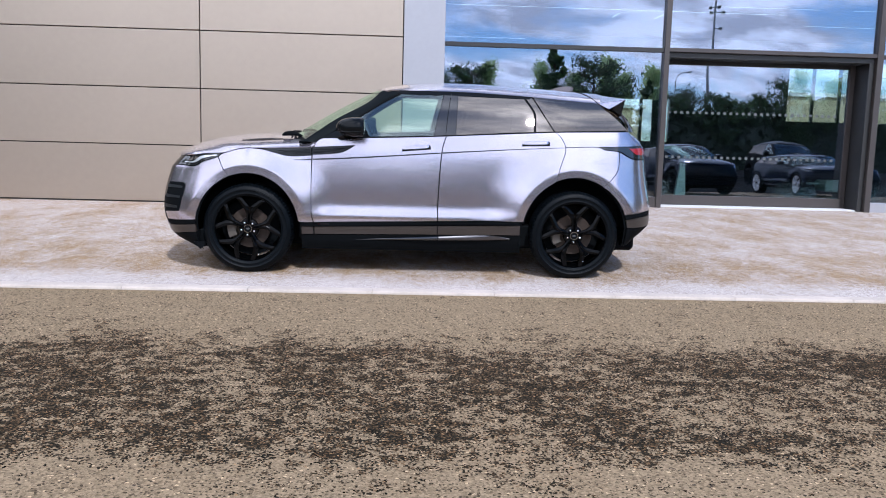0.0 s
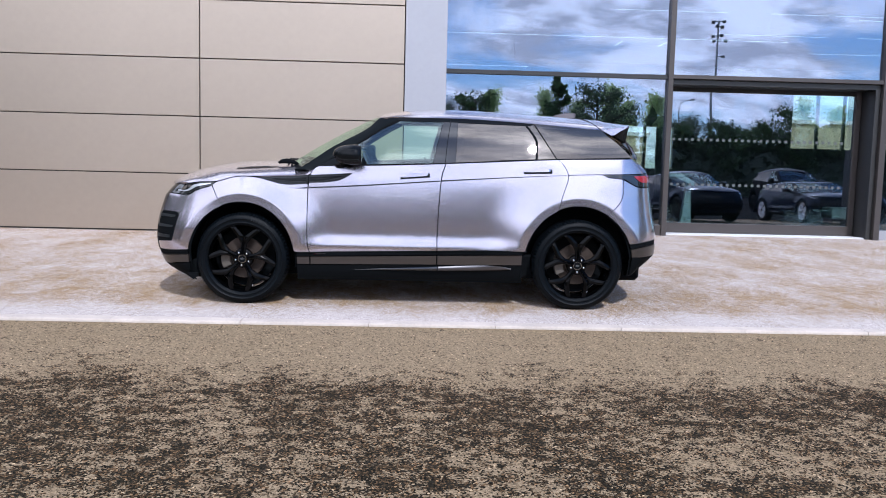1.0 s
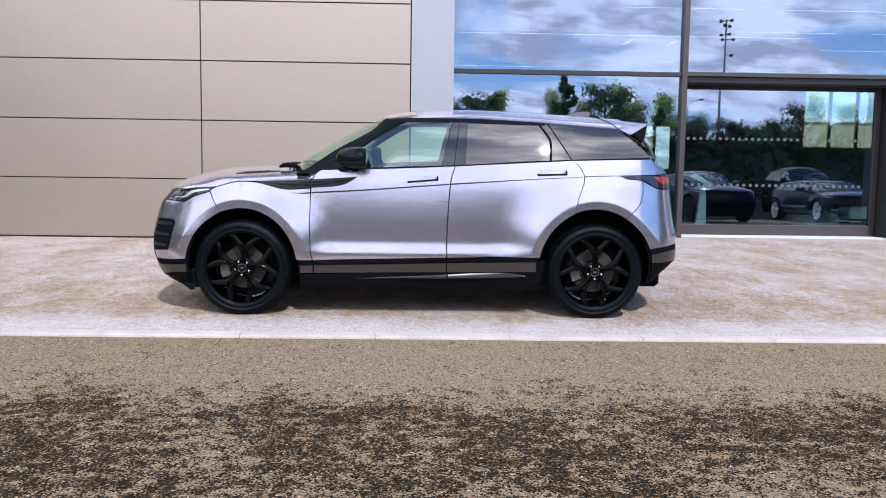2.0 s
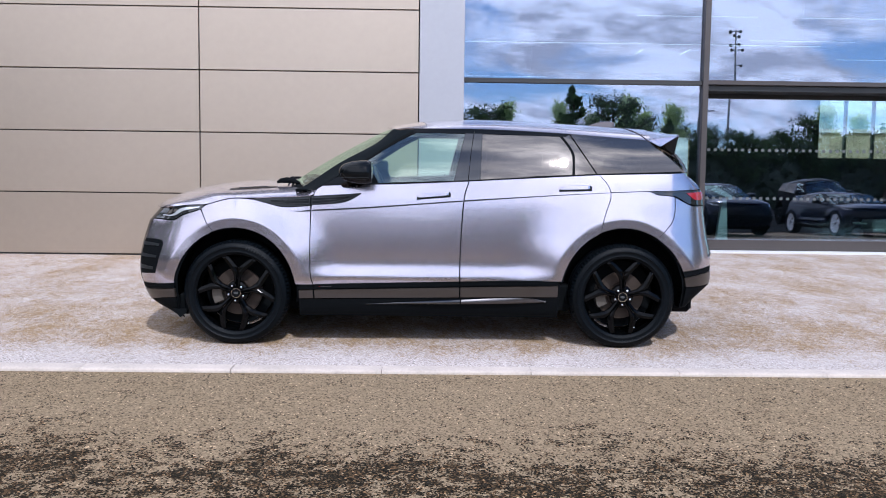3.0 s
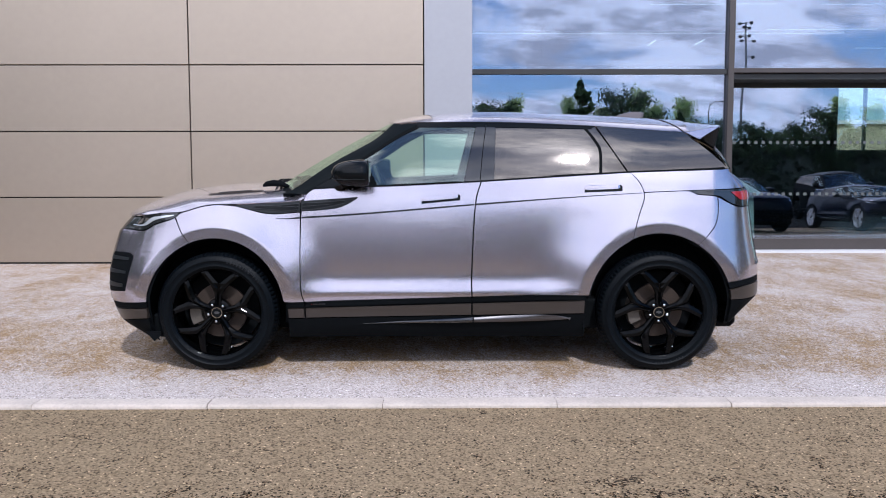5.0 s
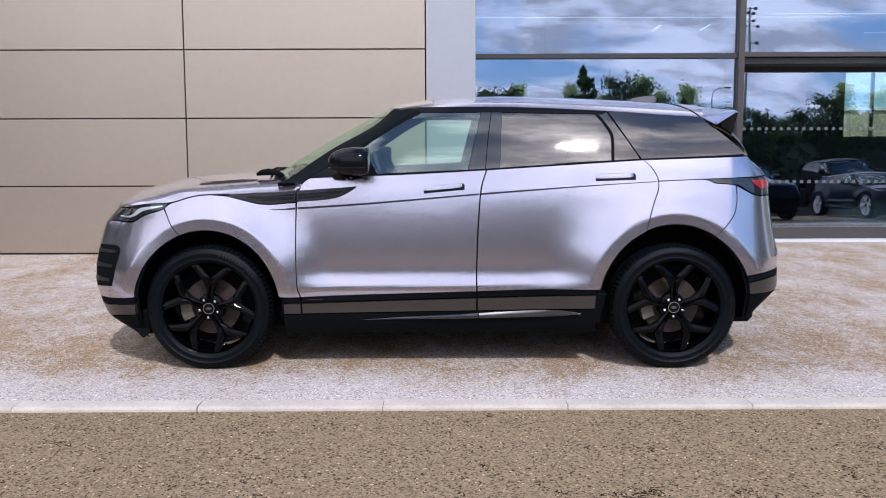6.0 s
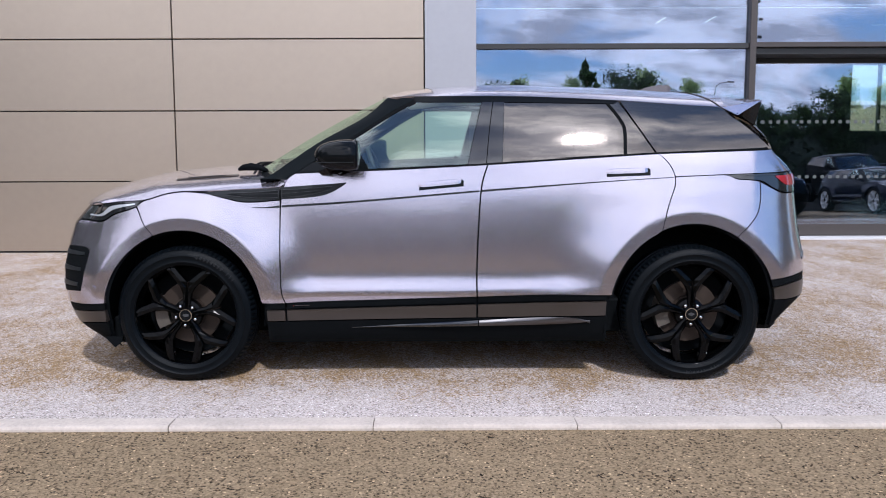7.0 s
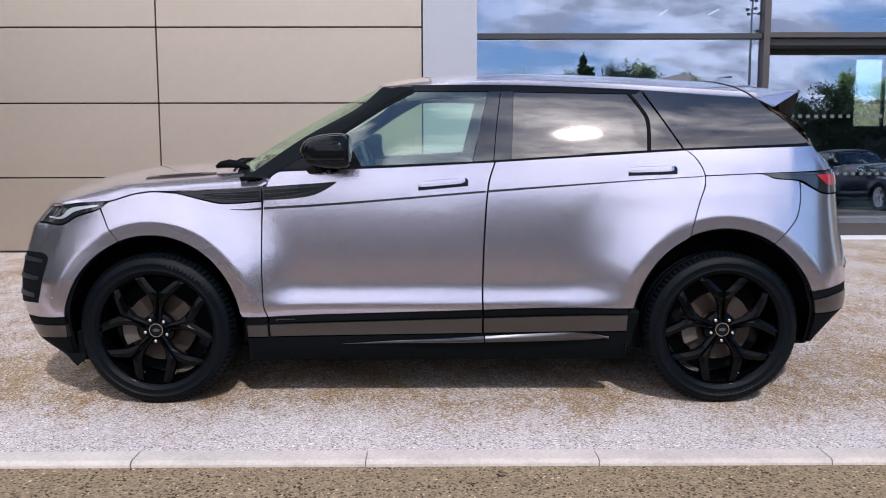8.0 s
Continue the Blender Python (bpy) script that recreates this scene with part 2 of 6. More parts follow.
# added dark tone for cladding out of view, dims what the car mirrors
M_UNSEENCLAD = surface("unseen_dark_cladding", (0.045, 0.045, 0.048), 0.6, vary=0.05, scale=0.9)
M_COLUMN = surface("pale_metal_cladding", (0.36, 0.36, 0.385), 0.42, metal=0.3, vary=0.03, scale=1.2)
M_GAP = surface("black_joint", (0.012, 0.011, 0.011), 0.8, vary=0.1)
M_FRAME = surface("bronze_anodised_frame", (0.080, 0.070, 0.066), 0.42, metal=0.5, vary=0.06, scale=3)
M_FRAMED = surface("dark_anodised_frame", (0.05, 0.05, 0.05), 0.4, metal=0.5, vary=0.08, scale=3)
M_GLAZE = pane_glass("coated_glazing", (0.72, 0.84, 0.83), 0.275, (0.75, 0.79, 1.0))
M_THRESH = surface("white_threshold", (0.60, 0.59, 0.60), 0.5, vary=0.05)
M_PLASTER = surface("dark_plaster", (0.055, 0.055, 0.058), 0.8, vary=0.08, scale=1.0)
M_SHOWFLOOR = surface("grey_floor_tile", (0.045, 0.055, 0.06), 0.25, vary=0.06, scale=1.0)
M_WHITE = surface("white_lacquer", (0.80, 0.80, 0.80), 0.45, vary=0.04, scale=2)
M_CEIL = surface("white_ceiling", (0.55, 0.55, 0.56), 0.8, vary=0.05, scale=1)
M_STRIP = lamp_mat("ceiling_lamp_strip", (1.0, 0.98, 0.95), 1.3)
M_PANELLAMP = lamp_mat("ceiling_panel_diffuser", (1.0, 0.98, 0.95), 0.8)
M_DOT = surface("frosted_film", (0.085, 0.098, 0.10), 0.7, vary=0.05)

M_PAINT = surface("silver_lilac_car_paint", (0.50, 0.464, 0.533), 0.23, metal=0.93, coat=1.0, vary=0.025, scale=900)
M_PAINTD = surface("navy_car_paint", (0.010, 0.014, 0.028), 0.2, spec=0.2, metal=0.1, coat=0.0, vary=0.05, scale=300)
M_BLACKCAR = surface("black_car_paint", (0.004, 0.004, 0.005), 0.3, spec=0.03, coat=0.0, vary=0.05, scale=300)
M_GLOSS = surface("gloss_black_trim", (0.005, 0.006, 0.007), 0.06, spec=0.16, coat=0.0, vary=0.08, scale=30)
M_RIM = surface("gloss_black_alloy", (0.0007, 0.0009, 0.0011), 0.12, spec=0.13, vary=0.08, scale=30)
M_PIANO = surface("piano_black_trim", (0.006, 0.006, 0.007), 0.04, spec=0.75, coat=0.4, vary=0.06, scale=30)
M_PILLAR = surface("satin_black_pillar", (0.004, 0.006, 0.0075), 0.36, spec=0.06, vary=0.1, scale=30)
M_SATIN = surface("satin_black_plastic", (0.005, 0.006, 0.007), 0.6, spec=0.025, vary=0.15, scale=30, bump=0.08, bump_scale=900)
M_STRIPG = surface("dark_grey_moulding", (0.045, 0.045, 0.05), 0.35, vary=0.08, scale=30)
M_VENT = surface("dark_vent_plastic", (0.014, 0.016, 0.018), 0.4, spec=0.3, vary=0.1, scale=40)
M_RUBBER = surface("tyre_rubber", (0.002, 0.0033, 0.0048), 0.42, spec=0.10, vary=0.25, scale=9, bump=0.2, bump_scale=350)
M_DISC = surface("brake_disc_steel", (0.048, 0.034, 0.026), 0.55, metal=0.4, vary=0.2, scale=22)
M_CALIPER = surface("cast_caliper", (0.12, 0.105, 0.09), 0.5, metal=0.5, vary=0.15, scale=20)
M_CHROME = surface("chrome", (0.72, 0.72, 0.74), 0.12, metal=1.0, vary=0.03, scale=30)
M_SATINMETAL = surface("satin_aluminium", (0.13, 0.125, 0.13), 0.33, metal=1.0, vary=0.05, scale=30)
M_ALLOY = surface("bright_alloy", (0.85, 0.85, 0.87), 0.35, metal=0.3, vary=0.04, scale=30)
M_FIN = surface("dull_lilac_grey_plastic", (0.10, 0.092, 0.10), 0.55, spec=0.15, vary=0.05, scale=40)
M_GREYLOW = surface("bronze_grey_cladding", (0.060, 0.050, 0.044), 0.38, metal=0.6, coat=0.3, vary=0.04, scale=40)
M_CABIN = surface("dark_cabin_leather", (0.03, 0.03, 0.032), 0.6, vary=0.15, scale=15, bump=0.1, bump_scale=250)
M_CABINLT = surface("grey_headlining", (0.62, 0.64, 0.60), 0.85, vary=0.06, scale=10)
M_CARGLASS = pane_glass("clear_car_glass", (0.76, 0.95, 0.81), 0.15, (0.92, 1.0, 0.95))
M_PRIVACY = pane_glass("privacy_car_glass", (0.05, 0.05, 0.045), 0.168, (1.0, 0.90, 0.80), 0.022, 6)
M_CLEAR = pane_glass("clear_window_glass", (0.93, 0.95, 0.94), 0.06)
M_LAMPGLASS = surface("smoked_lamp_lens", (0.012, 0.013, 0.015), 0.08, coat=1.0, vary=0.05, scale=20)
M_REDLENS = surface("red_lamp_lens", (0.30, 0.02, 0.03), 0.12, coat=1.0, vary=0.2, scale=12)
M_CLEARLENS = surface("clear_lamp_optic", (0.70, 0.73, 0.78), 0.12, metal=0.5, coat=1.0, vary=0.15, scale=25)
M_BARK = surface("bark", (0.09, 0.065, 0.045), 0.9, vary=0.3, scale=8, bump=0.5, bump_scale=30)
M_LEAF1 = leaf_mat("dark_leaves", (0.045, 0.075, 0.036), (0.045, 0.080, 0.022))
M_HEDGE = leaf_mat("hedge_leaves", (0.022, 0.036, 0.020), (0.012, 0.022, 0.008))
M_LEAF2 = leaf_mat("pale_leaves", (0.22, 0.27, 0.14), (0.26, 0.33, 0.14))
M_LEAF3 = leaf_mat("mid_leaves", (0.032, 0.056, 0.024), (0.025, 0.045, 0.010))
M_GALV = surface("galvanised_steel", (0.28, 0.29, 0.30), 0.45, metal=0.8, vary=0.1, scale=4)
M_BRICK = surface("far_render_wall", (0.50, 0.41, 0.27), 0.85, vary=0.15, scale=0.6)


# ---- building tools ----
def box_bm(x0, x1, y0, y1, z0, z1, bevel=0.0, bm=None, segments=1):
    own = bm is None
    bm = bm or bmesh.new()
    v = [bm.verts.new((x, y, z)) for z in (z0, z1) for y in (y0, y1) for x in (x0, x1)]
    faces = [bm.faces.new([v[i] for i in q]) for q in ((0, 2, 3, 1), (4, 5, 7, 6), (0, 1, 5, 4), (2, 6, 7, 3), (0, 4, 6, 2), (1, 3, 7, 5))]
    if bevel and own:
        bmesh.ops.bevel(bm, geom=bm.edges[:], offset=bevel, segments=segments, affect="EDGES", profile=0.5)
    return bm


def mesh_of(name, bm, material, smooth=False):
    me = bpy.data.meshes.new(name)
    bmesh.ops.recalc_face_normals(bm, faces=bm.faces[:])
    if smooth:
        for f in bm.faces:
            f.smooth = True
    bm.to_mesh(me)
    bm.free()
    me.materials.append(material)
    return me


def part(name, bm, material, parent, label="", smooth=False):
    """One mesh object under a thing or a part."""
    ob = new(name, mesh_of(name, bm, material, smooth))
    ob.parent = parent
    return tagged(ob, label)


def thing(name, bm, material, label, category, group="", kind="", smooth=False):
    return tagged(new(name, mesh_of(name, bm, material, smooth)), label, category, group, kind)


def base_empty(name, m, label, category, group="", kind=""):
    ob = new(name)
    ob.empty_display_size = 0.2
    ob.matrix_world = m
    return tagged(ob, label, category, group, kind)


def tube_bm(pts, radii, sides=10, bm=None, cap=True):
    """A tube along points, with a radius at each."""
    bm = bm or bmesh.new()
    pts = [Vector(p) for p in pts]
    if not isinstance(radii, (list, tuple)):
        radii = [radii] * len(pts)
    rings = []
    for i, p in enumerate(pts):
        d = (pts[min(i + 1, len(pts) - 1)] - pts[max(i - 1, 0)]).normalized()
        a = d.orthogonal().normalized() if abs(d.z) > 0.99 else d.cross(Vector((0, 0, 1))).normalized()
        c = d.cross(a)
        rings.append([bm.verts.new(p + radii[i] * (math.cos(2 * math.pi * k / sides) * a + math.sin(2 * math.pi * k / sides) * c)) for k in range(sides)])
    for r0, r1 in zip(rings, rings[1:]):
        for k in range(sides):
            bm.faces.new((r0[k], r0[(k + 1) % sides], r1[(k + 1) % sides], r1[k]))
    if cap:
        bm.faces.new(rings[0][::-1])
        bm.faces.new(rings[-1])
    return bm


def lathe_bm(profile, sides=48, bm=None, close=False):
    """Turns a profile of (radius, y) about the y axis."""
    bm = bm or bmesh.new()
    rings = [[bm.verts.new((r * math.cos(2 * math.pi * k / sides), y, r * math.sin(2 * math.pi * k / sides))) for k in range(sides)] for r, y in profile]
    pairs = list(zip(rings, rings[1:]))
    if close:
        pairs.append((rings[-1], rings[0]))
    for r0, r1 in pairs:
        for k in range(sides):
            bm.faces.new((r0[k], r0[(k + 1) % sides], r1[(k + 1) % sides], r1[k]))
    return bm


def prism_bm(outline, y0, y1, bm=None, bevel=0.0):
    """A flat outline of (x, z) given a thickness along y."""
    own = bm is None
    bm = bm or bmesh.new()
    a = [bm.verts.new((x, y0, z)) for x, z in outline]
    c = [bm.verts.new((x, y1, z)) for x, z in outline]
    bm.faces.new(a)
    bm.faces.new(c[::-1])
    for i in range(len(a)):
        j = (i + 1) % len(a)
        bm.faces.new((a[i], c[i], c[j], a[j]))
    if bevel and own:
        bmesh.ops.bevel(bm, geom=bm.edges[:], offset=bevel, segments=2, affect="EDGES", profile=0.5)
    return bm


def smooth01(v, a, b):
    t = min(1, max(0, (v - a) / (b - a)))
    return t * t * (3 - 2 * t)


def ground_z(y):
    """The height of the sloping forecourt."""
    return 0.005 + (0.036 if y > 0 else 0.008) * y


def road_z(y):
    """The height of the carriageway and the car park beyond."""
    return -0.020 + 0.028 * max(-7.0, min(0, y + 0.78))


# ---- the setting: ground, kerb, building ----
def build_ground():
    bm = bmesh.new()
    ys = [-400, -120, -60, -30, -14, -7.78, -6.5, -5.5, -4.5, -3.5, -2.8, -2.2, -1.6, -1.1, -0.72, 0, 60, 400]
    xs = [-400, -80, -30, -10, -5, 0, 5, 10, 30, 80, 400]
    rows = [[bm.verts.new((x, y, road_z(y))) for x in xs] for y in ys]
    for r0, r1 in zip(rows, rows[1:]):
        for i in range(len(xs) - 1):
            bm.faces.new((r0[i], r0[i + 1], r1[i + 1], r1[i]))
    thing("ground", bm, M_ROAD, "brown-grey worn asphalt with damp dark patches", "road", kind="structure", smooth=True)
    bm = bmesh.new()
    ys = [-0.648, 0, 1.0, 2.0, 3.0, 4.0, 5.0, 6.32]
    xs = [-8.55, -6, -3, 0, 3, 6, 12, 30]
    top = [[bm.verts.new((x, y, ground_z(y))) for x in xs] for y in ys]
    low = [[bm.verts.new((x, y, ground_z(y) - 0.12)) for x in xs] for y in ys]
    for r0, r1 in zip(top, top[1:]):
        for i in range(len(xs) - 1):
            bm.faces.new((r0[i], r0[i + 1], r1[i + 1], r1[i]))
    for i in range(len(xs) - 1):
        bm.faces.new((top[0][i + 1], top[0][i], low[0][i], low[0][i + 1]))
    for j in range(len(ys) - 1):
        bm.faces.new((top[j][0], top[j + 1][0], low[j + 1][0], low[j][0]))
    thing("pavement", bm, M_PAVE, "pale pinkish bound-gravel forecourt with ochre stains", "pavement", kind="structure")


def build_car_park():
    # added unseen surface; its near-black tone keeps ground mirrored in the glass dark
    bm = bmesh.new()
    ys = [-47.5, -30, -18, -7.9]
    rows = [[bm.verts.new((x, y, road_z(y) + 0.012)) for x in (-90, -30, 0, 30, 90)] for y in ys]
    for r0, r1 in zip(rows, rows[1:]):
        for i in range(4):
            bm.faces.new((r0[i], r0[i + 1], r1[i + 1], r1[i]))
    low = [[bm.verts.new((v.co.x, v.co.y, v.co.z - 0.05)) for v in r] for r in (rows[0], rows[-1])]
    for r, q in ((rows[0], low[0]), (rows[-1], low[1])):
        for i in range(4):
            bm.faces.new((r[i], r[i + 1], q[i + 1], q[i]))
    thing("car_park", bm, M_TARMAC, "unseen dark tarmac across the road, added to keep the mirrored ground dark", "car park", kind="structure")


def build_kerb():
    kerb = base_empty("kerb", pose(0, 0, 0), "pale concrete kerb stones laid flush beside the asphalt", "kerb", kind="structure")
    y0, y1 = -0.762, -0.652
    bm = bmesh.new()
    zt = ground_z(-0.70) + 0.004
    L = 0.9045
    prof = [(y1, zt - 0.15), (y0, zt - 0.15), (y0, zt - 0.014), (y0 + 0.006, zt - 0.004), (y0 + 0.016, zt), (y1, zt + 0.002)]
    a = [bm.verts.new((0, y, z)) for y, z in prof]
    c = [bm.verts.new((L, y, z)) for y, z in prof]
    bm.faces.new(a)
    bm.faces.new(c[::-1])
    for i in range(len(a)):
        j = (i + 1) % len(a)
        bm.faces.new((a[i], a[j], c[j], c[i]))
    me = mesh_of("kerb_stone", bm, M_KERB)
    rnd = random.Random(3)
    for k in range(-26, 28):
        ob = new("kerb_stone", me)
        ob.parent = kerb
        ob.matrix_basis = pose(-1.195 + 0.909 * k, rnd.uniform(-0.001, 0.001), rnd.uniform(-0.001, 0.0015), 0, 0, rnd.uniform(-0.05, 0.05))
    part("mortar_bed", box_bm(-25, 24, y0 + 0.012, y1 + 0.004, zt - 0.16, zt - 0.008), M_MORTAR, kerb)


WALL_Y, GLASS_Y, DOOR_Y = 4.925, 5.80, 6.20
COL_X0, COL_X1 = -0.160, 0.420
MULL_X, JAMB_X = 3.862, 7.215
TRANSOM = 2.63
ROOF_Z = 6.2


def build_wall():
    wall = thing("wall_facade", box_bm(-26, COL_X0 - 0.012, WALL_Y + 0.05, WALL_Y + 0.42, 0.0, ROOF_Z), M_GAP, "facade wall of champagne metal panels, with dark ones added out of view", "wall", kind="structure")
    w, g, h = 2.85, 0.014, 0.797
    x_joint, z_joint = -3.0, 1.795
    me_cache = {}
    rows = [(ground_z(WALL_Y) + 0.022, z_joint - h - g / 2)] + [(z_joint + (i - 1) * h + g / 2, z_joint + i * h - g / 2) for i in range(0, 6)]
    cols = [(x_joint + g / 2, COL_X0 - 0.014)] + [(x_joint - (i + 1) * w + g / 2, x_joint - i * w - g / 2) for i in range(8)]
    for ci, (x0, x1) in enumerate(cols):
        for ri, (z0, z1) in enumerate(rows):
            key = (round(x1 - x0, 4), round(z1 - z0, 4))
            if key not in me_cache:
                me_cache[key] = [mesh_of("panel", box_bm(0, key[0], -0.03, 0.018, 0, key[1], 0.003), mat) for mat in (M_PANEL, M_UNSEENCLAD)]
            # panels out of view, far left and high up, are darkened for reflections
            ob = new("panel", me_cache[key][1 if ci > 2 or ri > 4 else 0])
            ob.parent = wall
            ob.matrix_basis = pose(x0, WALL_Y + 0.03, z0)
    col = thing("column", box_bm(COL_X0, COL_X1, WALL_Y - 0.004, GLASS_Y + 0.35, ground_z(WALL_Y) - 0.05, ROOF_Z, 0.004), M_COLUMN,
                "pale grey metal-clad column between the panels and the glazing", "column", kind="structure")
    thing("base_flashing", box_bm(-26, COL_X0 - 0.012, WALL_Y + 0.012, WALL_Y + 0.06, ground_z(WALL_Y) - 0.03, ground_z(WALL_Y) + 0.02), M_GAP,
          "black shadow gap at the foot of the metal facade", "flashing", kind="structure")


def build_glazing():
    gz = ground_z(GLASS_Y)
    # left bay: fixed panes under and over the transom
    left = base_empty("window_1", pose(0, 0, 0), "fixed showroom glazing that mirrors sky and trees, bronze metal frame", "window", kind="structure")
    part("pane", box_bm(COL_X1 + 0.02, MULL_X - 0.03, GLASS_Y + 0.02, GLASS_Y + 0.032, gz + 0.16, TRANSOM - 0.03), M_GLAZE, left)
    part("pane", box_bm(COL_X1 + 0.02, MULL_X - 0.03, GLASS_Y + 0.02, GLASS_Y + 0.032, TRANSOM + 0.03, 5.6), M_GLAZE, left)
    part("sill", box_bm(COL_X1, MULL_X - 0.04, GLASS_Y - 0.03, GLASS_Y + 0.09, gz - 0.03, gz + 0.16, 0.004), M_FRAME, left)
    part("transom", box_bm(COL_X1, MULL_X - 0.041, GLASS_Y - 0.02, GLASS_Y + 0.09, TRANSOM - 0.032, TRANSOM + 0.032, 0.003), M_FRAMED, left)
    part("mullion", box_bm(MULL_X - 0.04, MULL_X + 0.04, GLASS_Y - 0.055, GLASS_Y + 0.10, gz - 0.04, 5.6, 0.004), M_FRAME, left)
    # middle bay: the recessed sliding door with a pane above it
    mid = base_empty("window_2", pose(0, 0, 0), "upper showroom pane over the sliding entrance door", "window", kind="structure")
    part("pane", box_bm(MULL_X + 0.03, JAMB_X - 0.03, GLASS_Y + 0.02, GLASS_Y + 0.032, TRANSOM + 0.04, 5.6), M_GLAZE, mid)
    part("transom", box_bm(MULL_X + 0.041, JAMB_X - 0.051, GLASS_Y - 0.04, GLASS_Y + 0.10, TRANSOM - 0.02, TRANSOM + 0.04, 0.003), M_FRAME, mid)
    part("head_soffit", box_bm(MULL_X + 0.041, JAMB_X - 0.051, GLASS_Y + 0.02, DOOR_Y + 0.10, TRANSOM - 0.10, TRANSOM - 0.021, 0.003), M_FRAMED, mid)
    part("jamb", box_bm(JAMB_X - 0.05, JAMB_X + 0.045, GLASS_Y - 0.055, GLASS_Y + 0.10, gz - 0.04, 5.6, 0.004), M_FRAME, mid)
    part("reveal", box_bm(JAMB_X - 0.13, JAMB_X - 0.052, GLASS_Y + 0.02, DOOR_Y + 0.08, gz - 0.02, TRANSOM - 0.10, 0.003), M_FRAMED, mid)
    part("reveal", box_bm(MULL_X - 0.03, MULL_X + 0.035, GLASS_Y + 0.102, DOOR_Y + 0.08, gz - 0.02, TRANSOM - 0.10, 0.003), M_FRAMED, mid)
    dz = ground_z(DOOR_Y)
    x0, x1 = MULL_X + 0.04, JAMB_X - 0.14
    door = base_empty("door_1", pose(0, 0, 0), "closed glass sliding door with a bronze bottom rail and two rows of frosted squares", "door", kind="structure")
    part("bottom_rail", box_bm(x0, x1, DOOR_Y - 0.02, DOOR_Y + 0.045, dz + 0.012, dz + 0.165, 0.004), M_FRAME, door)
    part("top_rail", box_bm(x0, x1, DOOR_Y - 0.02, DOOR_Y + 0.045, TRANSOM - 0.165, TRANSOM - 0.10, 0.003), M_FRAMED, door)
    part("stile", box_bm(x1 - 0.09, x1, DOOR_Y - 0.021, DOOR_Y + 0.046, dz + 0.013, TRANSOM - 0.101, 0.003), M_FRAME, door)
    part("stile", box_bm(x0, x0 + 0.03, DOOR_Y - 0.021, DOOR_Y + 0.046, dz + 0.013, TRANSOM - 0.101, 0.003), M_FRAMED, door)
    pane = part("pane", box_bm(x0 + 0.03, x1 - 0.09, DOOR_Y + 0.004, DOOR_Y + 0.014, dz + 0.165, TRANSOM - 0.165), M_GLAZE, door)
    me = mesh_of("frosted_square", box_bm(-0.022, 0.022, -0.0015, 0.0015, -0.020, 0.020), M_DOT)
    for z in (1.72, 1.01):
        n = int((x1 - 0.12 - x0 - 0.05) / 0.1005)
        for i in range(n):
            ob = new("frosted_square", me)
            ob.parent = pane
            ob.location = (x0 + 0.09 + 0.1005 * i, DOOR_Y + 0.001, z)
    part("threshold", box_bm(x0 - 0.01, x1 + 0.01, GLASS_Y + 0.06, DOOR_Y - 0.022, dz - 0.05, dz + 0.010, 0.002), M_THRESH, door, "white threshold strip")
    # right bay
    right = base_empty("window_3", pose(0, 0, 0), "fixed showroom glazing beside the entrance door", "window", kind="structure")
    xr = 11.0
    part("pane", box_bm(JAMB_X + 0.04, xr, GLASS_Y + 0.02, GLASS_Y + 0.032, gz + 0.145, TRANSOM - 0.03), M_GLAZE, right)
    part("pane", box_bm(JAMB_X + 0.04, xr, GLASS_Y + 0.02, GLASS_Y + 0.032, TRANSOM + 0.03, 5.6), M_GLAZE, right)
    part("sill", box_bm(JAMB_X + 0.046, xr, GLASS_Y - 0.02, GLASS_Y + 0.09, gz - 0.03, gz + 0.145, 0.003), M_COLUMN, right)
    part("transom", box_bm(JAMB_X + 0.046, xr, GLASS_Y - 0.02, GLASS_Y + 0.09, TRANSOM - 0.032, TRANSOM + 0.032, 0.003), M_FRAMED, right)
    thing("wall_right_end", box_bm(xr + 0.002, 22, GLASS_Y - 0.05, GLASS_Y + 0.35, 0, ROOF_Z), M_PANEL, "plain metal-clad end of the facade", "wall", kind="structure")
    # fascia stands above the view, dark only for the car's reflections
    thing("wall_fascia", box_bm(COL_X1 + 0.002, xr, GLASS_Y - 0.05, GLASS_Y + 0.35, 5.602, ROOF_Z), M_UNSEENCLAD, "unseen fascia over the showroom glazing, made dark to dim reflections", "wall", kind="structure")


